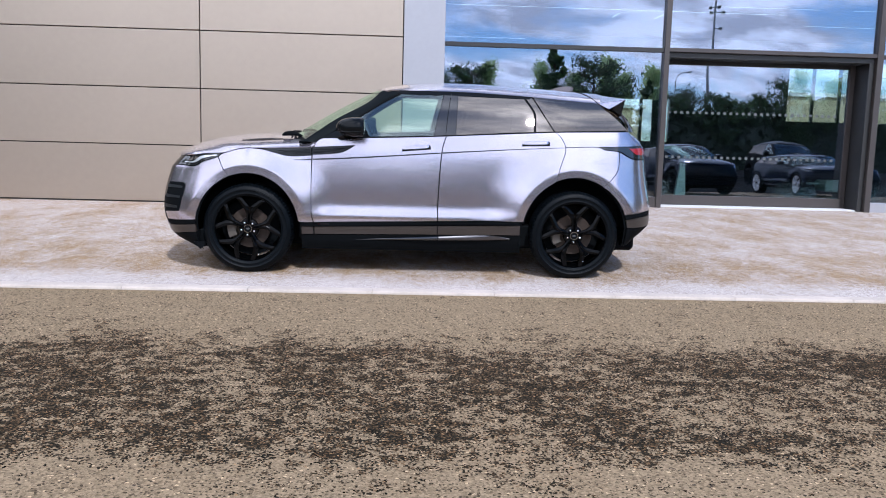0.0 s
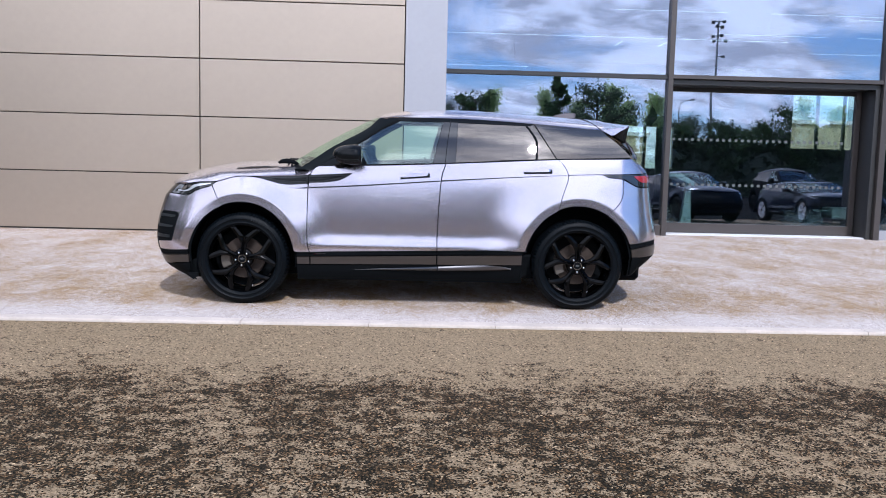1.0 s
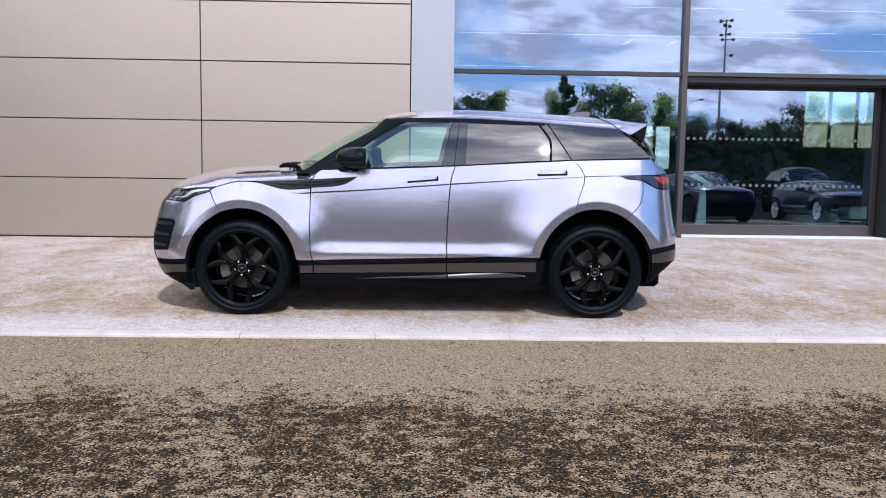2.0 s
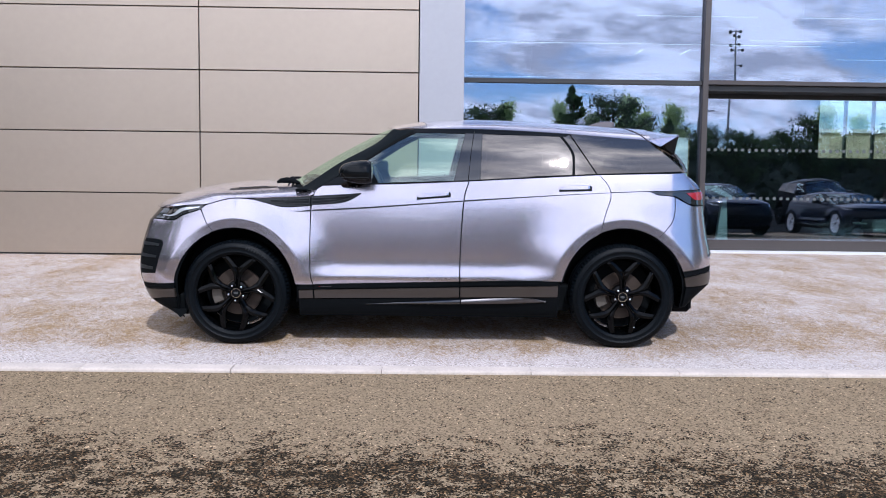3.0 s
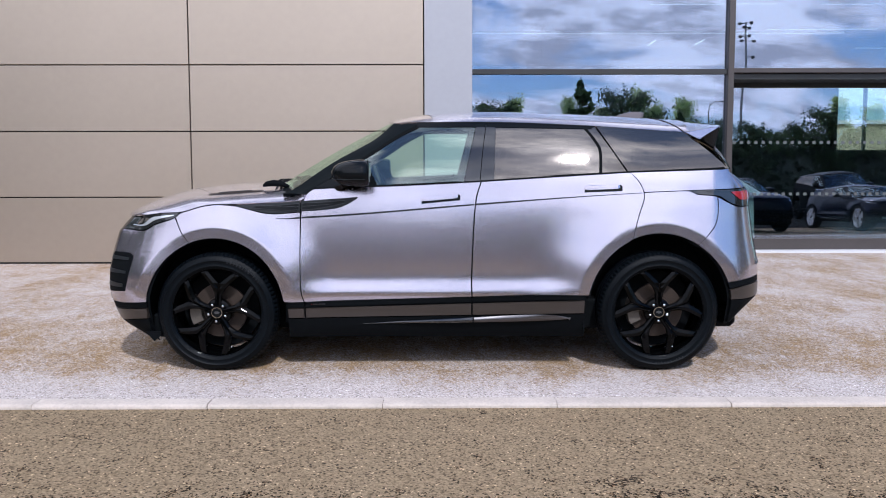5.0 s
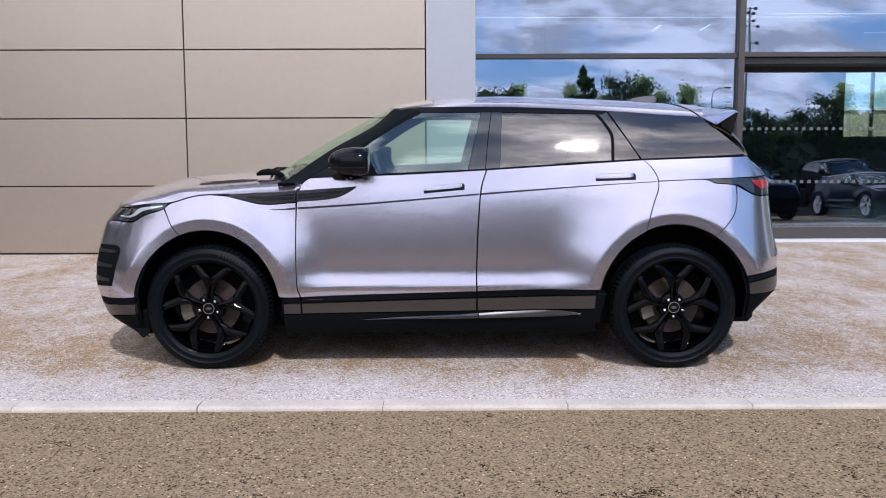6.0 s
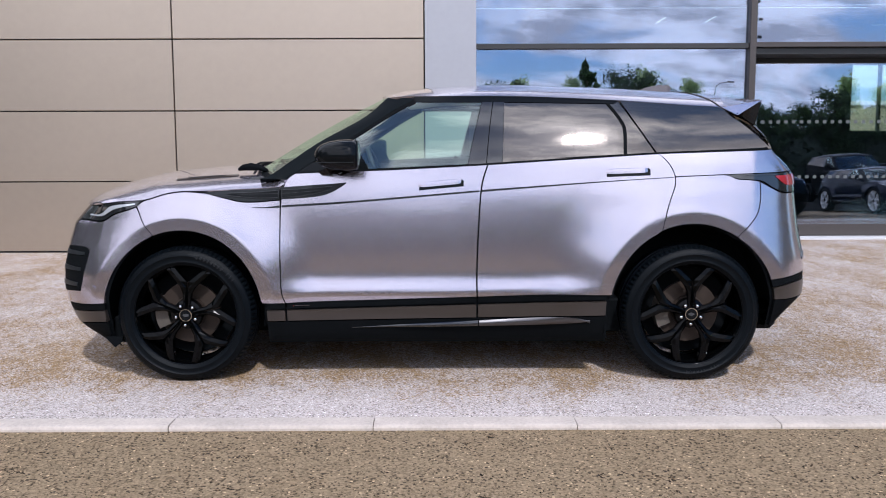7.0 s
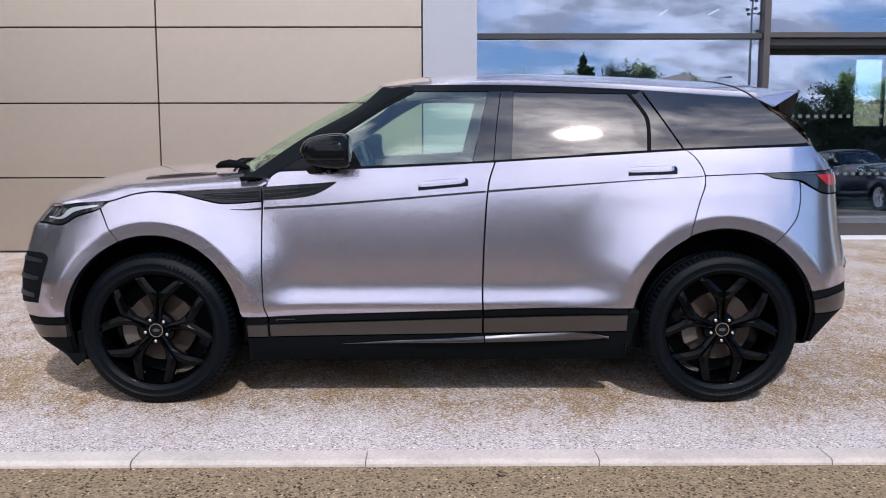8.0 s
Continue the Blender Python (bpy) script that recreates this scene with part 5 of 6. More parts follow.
    # flaps before the front wheels and behind them
    for sgn in (-1, 1):
        part("wheel_flap", prism_bm([(-1.785, 0.240), (-1.690, 0.240), (-1.695, 0.215), (-1.735, 0.182)], sgn * 0.885 - 0.01, sgn * 0.885 + 0.01), M_SATIN, car)
        part("wheel_flap", prism_bm([(0.886, 0.37), (0.900, 0.37), (0.893, 0.245), (0.886, 0.245)], sgn * 0.89 - 0.03, sgn * 0.89 + 0.03), M_SATIN, car)
        # plain boxes added to stop light slipping between sill, apron and tyre
        part("arch_liner", box_bm(0.855, 1.0, min(sgn * 0.60, sgn * 0.80), max(sgn * 0.60, sgn * 0.80), 0.235, 0.42, 0.01), M_SATIN, car)
        part("arch_liner", box_bm(-1.755, -1.655, min(sgn * 0.60, sgn * 0.84), max(sgn * 0.60, sgn * 0.84), 0.195, 0.34, 0.01), M_SATIN, car)
    # pillars, glass and roof
    pA = [(-0.806, 1.074), (-0.745, 1.112), (-0.660, 1.166), (-0.436, 1.308), (-0.245, 1.432), (-0.118, 1.500)]
    for sgn in (-1, 1):
        inner = spline([glassw(x, z, sgn) for x, z in pA], 20)
        outer = spline([(-0.935, sgn * 0.855, 1.082), (-0.880, sgn * 0.840, 1.100), (-0.645, sgn * 0.772, 1.262), (-0.395, sgn * 0.706, 1.402), (-0.270, sgn * 0.655, 1.508)], 20)
        part("a_pillar", skin_bm([list(inner), [0.5 * (a + b) + np.array((0, sgn * 0.008, 0.004)) for a, b in zip(inner, outer)], list(outer)], 0.03, 0.0), M_PILLAR, car, "satin black windscreen pillar")
        part("door_corner", skin_bm([[glassw(x, z, sgn, -0.001) for x, z in row] for row in coons([(-0.742, 1.112), (-0.36, 1.128)], [(-0.36, 1.128), (-0.40, 1.20)], [(-0.66, 1.164), (-0.40, 1.20)], [(-0.742, 1.112), (-0.66, 1.164)], 6, 4)], 0.01, 0.0), M_GLOSS, car)
    f_glass = coons([(-0.655, 1.120), (-0.25, 1.133), (0.157, 1.151)], [(0.157, 1.151), (0.195, 1.31), (0.238, 1.482)], [(-0.122, 1.474), (-0.08, 1.483), (0.238, 1.482)], [(-0.655, 1.120), (-0.53, 1.228), (-0.405, 1.312), (-0.249, 1.413), (-0.122, 1.474)], 24, 20)
    for g in glass_panel("door_window", f_glass, M_CARGLASS, car, 0.004, "clear front door window", depth=0.0):
        g.visible_shadow = False
    # etched maker's mark in the corner of the front window
    bmg = lathe_bm([(0.0, -0.001), (0.0055, -0.001), (0.006, 0.0)], 14)
    bmesh.ops.translate(bmg, vec=glassw(0.095, 1.192, -1, 0.0), verts=bmg.verts[:])
    part("glass_mark", bmg, M_STRIPG, car)
    # frame strips round the windows
    glass_panel("window_frame", coons([(-0.118, 1.484), (0.30, 1.482)], [(0.30, 1.482), (0.300, 1.514)], [(-0.130, 1.512), (0.30, 1.514)], [(-0.118, 1.484), (-0.130, 1.512)], 14, 2), M_GLOSS, car, 0.0)
    glass_panel("window_frame", [ribbon([(-0.56, 1.216), (-0.405, 1.318), (-0.245, 1.420), (-0.118, 1.486)], 0.010)[0], ribbon([(-0.56, 1.216), (-0.405, 1.318), (-0.245, 1.420), (-0.118, 1.486)], 0.016)[1]], M_SATIN, car, 0.002)
    glass_panel("window_frame", coons([(0.302, 1.482), (0.95, 1.470)], [(0.95, 1.470), (0.978, 1.488)], [(0.302, 1.514), (0.59, 1.507), (0.978, 1.488)], [(0.302, 1.482), (0.302, 1.514)], 20, 2), M_GLOSS, car, 0.0)
    glass_panel("b_pillar", coons([(0.159, 1.151), (0.255, 1.155)], [(0.255, 1.155), (0.273, 1.32), (0.297, 1.482)], [(0.240, 1.482), (0.297, 1.482)], [(0.159, 1.151), (0.197, 1.31), (0.240, 1.482)], 4, 16), M_PIANO, car, -0.001, "gloss black door pillar cover")
    glass_panel("b_pillar", coons([(0.259, 1.155), (0.340, 1.160)], [(0.340, 1.160), (0.360, 1.482)], [(0.301, 1.482), (0.360, 1.482)], [(0.259, 1.155), (0.277, 1.32), (0.301, 1.482)], 4, 16), M_PIANO, car, -0.001, "gloss black door pillar cover")
    r_glass = coons([(0.342, 1.162), (0.985, 1.192)], [(0.985, 1.192), (0.992, 1.31), (0.985, 1.36), (0.945, 1.425), (0.908, 1.471)], [(0.362, 1.481), (0.60, 1.479), (0.908, 1.471)], [(0.342, 1.162), (0.362, 1.481)], 26, 20)
    for g in glass_panel("door_window", r_glass, M_PRIVACY, car, 0.004, "dark privacy glass in the rear door", depth=0.0):
        g.visible_shadow = False
    div = [(0.990, 1.194), (0.997, 1.31), (0.990, 1.362), (0.950, 1.428), (0.914, 1.474)]
    glass_panel("window_divider", [[(x - 0.008, z) for x, z in spline(div, 18)], [(x + 0.008, z) for x, z in spline(div, 18)]], M_SATIN, car, -0.002)
    fix = coons([(0.999, 1.195), (1.153, 1.203)], [(1.153, 1.203), (1.06, 1.35), (0.974, 1.482)], [(0.922, 1.473), (0.974, 1.482)], [(x + 0.009, z) for x, z in div], 6, 18)
    glass_panel("quarter_light", fix, M_PRIVACY, car, 0.003, "dark privacy glass", depth=0.0)
    q_glass = coons([(1.163, 1.204), (1.45, 1.216), (1.783, 1.229)], [(1.783, 1.229), (1.685, 1.325), (1.575, 1.416)], [(0.984, 1.486), (1.30, 1.464), (1.52, 1.452), (1.575, 1.416)], [(1.163, 1.204), (1.07, 1.35), (0.984, 1.486)], 26, 16)
    glass_panel("quarter_window", q_glass, M_PRIVACY, car, 0.0, "dark wraparound rear side window", depth=0.006)
    glass_panel("seal_strip", ribbon([(x, z + 0.002) for x, z in BELT[:-1]], 0.0055, 40), M_SATIN, car, -0.004)
    # windscreen
    rows = []
    lo = spline([(-0.880, -0.840, 1.100), (-0.99, -0.5, 1.125), (-1.03, 0, 1.132), (-0.99, 0.5, 1.125), (-0.880, 0.840, 1.100)], 24)
    hi = spline([(-0.270, -0.655, 1.508), (-0.30, -0.35, 1.522), (-0.32, 0, 1.530), (-0.30, 0.35, 1.522), (-0.270, 0.655, 1.508)], 24)
    for j in range(13):
        v = j / 12
        rows.append([a + (b - a) * v + np.array((-0.008, 0, 0.012)) * 4 * v * (1 - v) * (1 - (abs(i - 12) / 12) ** 4) for i, (a, b) in enumerate(zip(lo, hi))])
    ws = part("windscreen", skin_bm(rows, 0.0, 0.0), M_CARGLASS, car, "clear curved windscreen")
    ws.visible_shadow = False
    part("wiper_cowl", skin_bm([list(lo + np.array((-0.03, 0, -0.016))), list(lo + np.array((0.02, 0, 0.002)))], 0.02, 0.0), M_SATIN, car)
    # roof with its rear spoiler
    edge = spline([glassw(x, z, -1) for x, z in [(-0.270, 1.508)] + DLO_TOP[1:]], 36)
    edge[0][1] = -0.655
    cen = spline([(p[0], 0, p[1]) for p in ROOF_C], 36)
    rows = []
    for e, c in zip(edge, cen):
        rows.append([(c[0] + (e[0] - c[0]) * abs(k / 14) ** 2.5, math.copysign(abs(e[1]) * (1 - (1 - abs(k / 14)) ** 1.2), k) if k else 0.0, c[2] + (e[2] - c[2]) * abs(k / 14) ** 2.6) for k in range(-14, 15)])
    part("roof", skin_bm(rows, 0.02, 0.0, centre=(0.5, 0, 1.0)), paint, car)
    # seam between the roof and the tailgate's spoiler
    seam = []
    for k in range(-14, 15):
        xs_ = 1.38 + 0.155 * abs(k / 14) ** 1.4
        for r0, r1 in zip(rows, rows[1:]):
            p0, p1 = np.array(r0[k + 14]), np.array(r1[k + 14])
            if p0[0] <= xs_ < p1[0]:
                seam.append(p0 + (p1 - p0) * (xs_ - p0[0]) / (p1[0] - p0[0]) + np.array((0, 0, 0.0012)))
                break
    part("roof_seam", tube_bm([tuple(p) for p in seam], 0.0032, 6), M_GAP, car)
    # spoiler: top sheet, winglet sides and dark underside
    sp_t = [[(1.545 + 0.055 * (1 - abs(k / 10) ** 2.5) + (0.235 + 0.02 * (1 - abs(k / 10))) * u, 0.672 * k / 10 * (1 - 0.07 * u),
              (1.452 if abs(k) == 10 else 1.548 - (1.548 - 1.452) * abs(k / 10) ** 2.6) - 0.006 * u + (0.046 * u * abs(k / 10) ** 2.6) - 0.03 * u * (1 - abs(k / 10) ** 2.6)) for k in range(-10, 11)] for u in np.linspace(0, 1, 7)]
    spo = part("spoiler", skin_bm(sp_t, 0.014, 0.0, centre=(1.6, 0, 1.0)), paint, car)
    for sgn in (-1, 1):
        a, b, c = np.array((1.548, sgn * 0.672, 1.450)), np.array((1.780, sgn * 0.625, 1.490)), np.array((1.635, sgn * 0.672, 1.408))
        part("winglet", skin_bm([[a + (b - a) * i / 8 for i in range(9)], [a + (c - a) * i / 8 + 0.5 * ((a + (b - a) * i / 8) - (a + (c - a) * i / 8)) for i in range(9)], [a + (c - a) * i / 8 for i in range(9)]], 0.02, 0.0), paint, spo)
        d = np.array((1.765, sgn * 0.60, 1.355))
        part("winglet_underside", skin_bm([[c + (b - c) * i / 6 for i in range(7)], [c + (d - c) * i / 6 + np.array((0, -sgn * 0.02, 0)) for i in range(7)]], 0.012, 0.0), M_GLOSS, spo)
    eb, et = glassw(1.786, 1.229), glassw(1.577, 1.415)
    hi = spline([et, (1.655, -0.50, 1.445), (1.72, -0.3, 1.462), (1.73, 0, 1.468), (1.72, 0.3, 1.462), (1.655, 0.50, 1.445), (et[0], -et[1], et[2])], 24)
    lo = spline([eb, (1.865, -0.60, 1.222), (1.95, -0.3, 1.222), (1.965, 0, 1.222), (1.95, 0.3, 1.222), (1.865, 0.60, 1.222), (eb[0], -eb[1], eb[2])], 24)
    part("rear_window", skin_bm([[a + (b - a) * j / 8 + np.array((0.03, 0, 0.015)) * 4 * (j / 8) * (1 - j / 8) for a, b in zip(lo, hi)] for j in range(9)], 0.006, 0.0), M_PRIVACY, car, "dark rear window")
    part("high_stop_lamp", box_bm(1.74, 1.775, -0.16, 0.16, 1.488, 1.50, 0.003), M_REDLENS, spo)
    # antenna fin
    bm = bmesh.new()
    prev = None
    for i in range(9):
        u = i / 8
        x = 1.215 + 0.225 * u
        h, hw = 0.062 * math.sin(math.pi * (0.08 + 0.50 * u)) ** 1.2, 0.030 * (0.35 + 0.65 * u)
        zb = 1.562 - 0.012 * u
        ring = [bm.verts.new((x + 0.01 * (q > 0), y * hw, zb + q * h)) for y, q in ((-1, 0), (-0.6, 0.75), (-0.2, 1), (0.2, 1), (0.6, 0.75), (1, 0))]
        if prev:
            for k in range(5):
                bm.faces.new((prev[k], prev[k + 1], ring[k + 1], ring[k]))
        prev = ring
    bm.faces.new(prev)
    part("antenna_fin", bm, M_FIN, car, "shark-fin aerial", smooth=True)
    # mirrors
    for sgn in (-1, 1):
        mir = new("door_mirror")
        mir.parent = car
        tagged(mir, "gloss black door mirror")
        bm = bmesh.new()
        prof = [(-0.614, 0.22), (-0.600, 0.50), (-0.572, 0.74), (-0.53, 0.90), (-0.48, 0.985), (-0.435, 1.0), (-0.408, 0.95), (-0.396, 0.84), (-0.393, 0.60)]
        prev = None
        for x, k in prof:
            ring = []
            for q in range(14):
                a = 2 * math.pi * q / 14
                ca, sa_ = math.cos(a), math.sin(a)
                yy = 1.03 + 0.115 * k * math.copysign(abs(ca) ** 0.82, ca)
                zz = 1.203 + (0.083 if sa_ > 0 else 0.074) * k * math.copysign(abs(sa_) ** 0.82, sa_)
                ring.append(bm.verts.new((x, sgn * yy, zz)))
            if prev:
                for i in range(14):
                    bm.faces.new((prev[i], prev[(i + 1) % 14], ring[(i + 1) % 14], ring[i]))
            else:
                bm.faces.new(ring)
            prev = ring
        bm.faces.new(prev[::-1])
        part("mirror_cap", bm, M_GLOSS, mir, smooth=True)
        part("mirror_foot", skin_bm([[(-0.63 + 0.13 * i / 4 + 0.06 * j, sgn * (0.865 + 0.10 * j), 1.118 + 0.02 * j + 0.03 * math.sin(math.pi * i / 4)) for i in range(5)] for j in (0, 0.5, 1)], 0.03, 0), M_GLOSS, mir)
        part("mirror_crease", box_bm(-0.590, -0.410, sgn * 1.1425 - 0.002, sgn * 1.1425 + 0.002, 1.172, 1.175), M_VENT, mir)
    # wipers, parked at the foot of the windscreen
    for y0, y1 in ((-0.62, 0.02), (0.08, 0.62)):
        wp = new("wiper")
        wp.parent = car
        part("wiper_arm", tube_bm([(-0.955, y0 - 0.03, 1.118), (-1.0, y0 + 0.02, 1.134), (-1.035, (y0 + y1) / 2, 1.146)], [0.013, 0.012, 0.007], 8), M_SATIN, wp, smooth=True)
        part("wiper_blade", tube_bm([(-1.035, y0 + 0.05, 1.134), (-1.05, (y0 + y1) / 2, 1.146), (-1.035, y1, 1.142)], [0.008, 0.011, 0.007], 6), M_SATIN, wp, smooth=True)
    for sgn in (-1, 1):
        part("wiper_pivot", tube_bm([(-1.10, sgn * 0.64, 1.120), (-1.075, sgn * 0.64, 1.132), (-1.03, sgn * 0.645, 1.137), (-0.98, sgn * 0.65, 1.132), (-0.93, sgn * 0.66, 1.112)], [0.008, 0.017, 0.021, 0.017, 0.010], 12), M_SATIN, car, smooth=True)
    # dark inner body behind the gaps, floor and wheel wells
    part("inner_body", shell, M_SATIN, car, "dark inner body behind the panel gaps")
    part("underbody", box_bm(-1.95, 1.95, -0.58, 0.58, 0.19, 0.34, 0.03), M_SATIN, car)
    part("underbody", box_bm(-0.90, 0.88, -0.84, 0.84, 0.195, 0.36, 0.02), M_SATIN, car)
    part("cabin_floor", box_bm(-0.86, 0.84, -0.80, 0.80, 0.40, 0.46), M_CABIN, car)
    for hub in (hubF, hubR):
        for sgn in (-1, 1):
            bm = bmesh.new()
            prev = None
            for a in np.linspace(-8 if hub < 0 else 6, 186, 28):
                r = arch_r(hub, radians(a)) + 0.003
                c, s_ = math.cos(radians(a)), math.sin(radians(a))
                ring = [bm.verts.new((hub + rr * c, sgn * w, HUB_Z + rr * s_)) for rr, w in ((r, 0.925), (r + 0.012, 0.88), (r + 0.012, 0.60), (0.02, 0.60))]
                if prev:
                    for i in range(3):
                        bm.faces.new((prev[i], prev[i + 1], ring[i + 1], ring[i]))
                prev = ring
            part("wheel_well", bm, M_SATIN, car)
    # cabin
    part("dashboard", prism_bm([(-1.02, 0.70), (-1.02, 1.08), (-0.72, 1.125), (-0.55, 1.06), (-0.50, 0.85), (-0.60, 0.70)], -0.78, 0.78, bevel=0.02), M_CABIN, car)
    sw = lathe_bm([(0.176 + 0.014 * math.cos(q), 0.014 * math.sin(q)) for q in np.linspace(0, 2 * math.pi, 9)[:-1]], 32, close=True)
    box_bm(-0.16, 0.16, -0.012, 0.012, -0.022, 0.022, bm=sw)
    box_bm(-0.02, 0.02, -0.012, 0.012, -0.16, 0.0, bm=sw)
    bmesh.ops.transform(sw, matrix=pose(-0.40, 0.37, 1.06, 0, 0, 90) @ pose(0, 0, 0, -24, 0, 0), verts=sw.verts[:])
    part("steering_wheel", sw, M_CABIN, car, "dark leather steering wheel", smooth=True)
    for y in (-0.34, 0.34):
        for x in (0.10, 0.98):
            st = new("car_seat")
            st.parent = car
            part("seat_cushion", box_bm(x - 0.28, x + 0.24, y - 0.25, y + 0.25, 0.50, 0.68, 0.05, segments=2), M_CABIN, st)
            part("seat_back", prism_bm([(x + 0.14, 0.66), (x + 0.30, 0.66), (x + 0.44, 1.16), (x + 0.34, 1.20)], y - 0.24, y + 0.24, bevel=0.03), M_CABIN, st)
            part("headrest", prism_bm([(x + 0.33, 1.20), (x + 0.42, 1.19), (x + 0.46, 1.36), (x + 0.38, 1.38)], y - 0.13, y + 0.13, bevel=0.025), M_CABIN, st)
    part("headlining", skin_bm([[(x, 0.60 * k / 6, line_z(x, ROOF_C) - 0.05 - 0.03 * abs(k / 6) ** 2.5) for x in np.linspace(-0.2, 1.5, 10)] for k in range(-6, 7)], 0.0, 0.0), M_CABINLT, car)
    for sgn in (-1, 1):
        part("door_lining", skin_bm([[(x, sgn * 0.83, z) for x in np.linspace(-0.80, 0.82, 12)] for z in (0.5, 0.8, 1.11)], 0.02, 0.0, skin_bm([[(x, sgn * 0.83, z) for x in np.linspace(0.822, 1.70, 8)] for z in (0.88, 1.11)], 0.02, 0.0)), M_CABIN, car)
    part("load_floor", box_bm(1.30, 1.85, -0.58, 0.58, 0.70, 1.05, 0.02), M_CABIN, car)
    for x in (hubF, hubR):
        for sgn in (-1, 1):
            build_wheel(car, x, sgn, rim_mat, {(-1): -60.0, 1: -54.0}[1 if x > 0 else -1])
    # sill badge: a red tick and a bright bar
    for sgn in (-1,):
        part("badge_bar", skin_bm([[side(x, z, sgn, 0.001) for x in np.linspace(-0.755, -0.68, 6)] for z in (0.4145, 0.4180)], 0.002, 0.0), M_SATINMETAL, car)
        part("badge_tick", skin_bm([[side(x, z, sgn, 0.001) for x in (-0.765, -0.760)] for z in (0.4135, 0.4185)], 0.002, 0.0), M_REDLENS, car)
    return car


# ---- trees, masts and the far side of the car park, which the glass mirrors ----
def build_tree(x, y, h, kind, seed, label):
    """A tapered trunk with limbs, and a crown of many small leaf clumps with gaps between them."""
    rnd = random.Random(seed)
    gz = road_z(y)
    tree = base_empty("tree", pose(x, y, gz), label, "tree", group="trees beyond the car park")
    pts, rad = [], []
    lean = (rnd.uniform(-0.03, 0.03), rnd.uniform(-0.03, 0.03))
    for i in range(7):
        u = i / 6
        pts.append((lean[0] * h * u + rnd.uniform(-0.05, 0.05), lean[1] * h * u, h * 0.93 * u))
        rad.append(0.024 * h * (1 - 0.9 * u) + 0.015)
    bm = tube_bm(pts, rad, 8)
    tips = []
    n = 46
    lump = [rnd.uniform(0.55, 1.25) for q in range(12)]
    for i in range(n):
        u = rnd.uniform(0.14 if kind != "round" else 0.26, 0.97)
        a = rnd.uniform(0, 2 * math.pi)
        k = lump[int(a / (2 * math.pi) * 4) % 4 + 4 * min(2, int(u * 3))] * rnd.uniform(0.55, 1.1)
        if kind == "cone":
            reach = 0.42 * h * (1.0 - u) * k
            rise = 0.12
        elif kind == "poplar":
            reach = 0.085 * h * math.sin(math.pi * min(1, u * 0.9 + 0.08)) ** 0.6 * k
            rise = 1.1
        else:
            reach = 0.34 * h * math.sin(math.pi * min(0.97, (u - 0.2) * 1.15)) ** 0.6 * k
            rise = 0.45
        base = Vector((lean[0] * h * u, lean[1] * h * u, h * 0.93 * u))
        tip = base + Vector((math.cos(a) * reach, math.sin(a) * reach, rise * reach + 0.02 * h))
        tube_bm([base, base.lerp(tip, 0.55) + Vector((0, 0, 0.03 * h * rnd.uniform(-0.3, 1))), tip], [0.006 * h, 0.004 * h, 0.0015 * h], 5, bm)
        tips.append((base, tip, max(0.3, 1.25 - 1.1 * u) if kind == "cone" else 1.0))
    part("trunk", bm, M_BARK, tree)
    verts, faces = [], []
    size = 0.017 * h + 0.03
    for base, tip, spread in tips:
        for c in range(16):
            u = rnd.uniform(0.2, 1.1) ** 0.7
            ctr = base.lerp(tip, u) + Vector((rnd.gauss(0, 1), rnd.gauss(0, 1), rnd.gauss(0, 0.8))) * 0.026 * h * spread
            for q in range(11):
                p = ctr + Vector((rnd.gauss(0, 1), rnd.gauss(0, 1), rnd.gauss(0, 1))) * size * 1.15 * spread
                d1 = Vector((rnd.gauss(0, 1), rnd.gauss(0, 1), rnd.gauss(0, 1))).normalized() * size * rnd.uniform(0.35, 0.8)
                d2 = d1.orthogonal().normalized() * d1.length * 0.6
                k = len(verts)
                verts += [p - d1, p + d2, p + d1, p - d2]
                faces.append((k, k + 1, k + 2, k + 3))
    me = bpy.data.meshes.new("crown")
    me.from_pydata([tuple(v) for v in verts], [], faces)
    me.materials.append({"cone": M_LEAF1, "poplar": M_LEAF2, "round": M_LEAF3}[kind])
    ob = new("crown", me)
    ob.parent = tree
    return tree


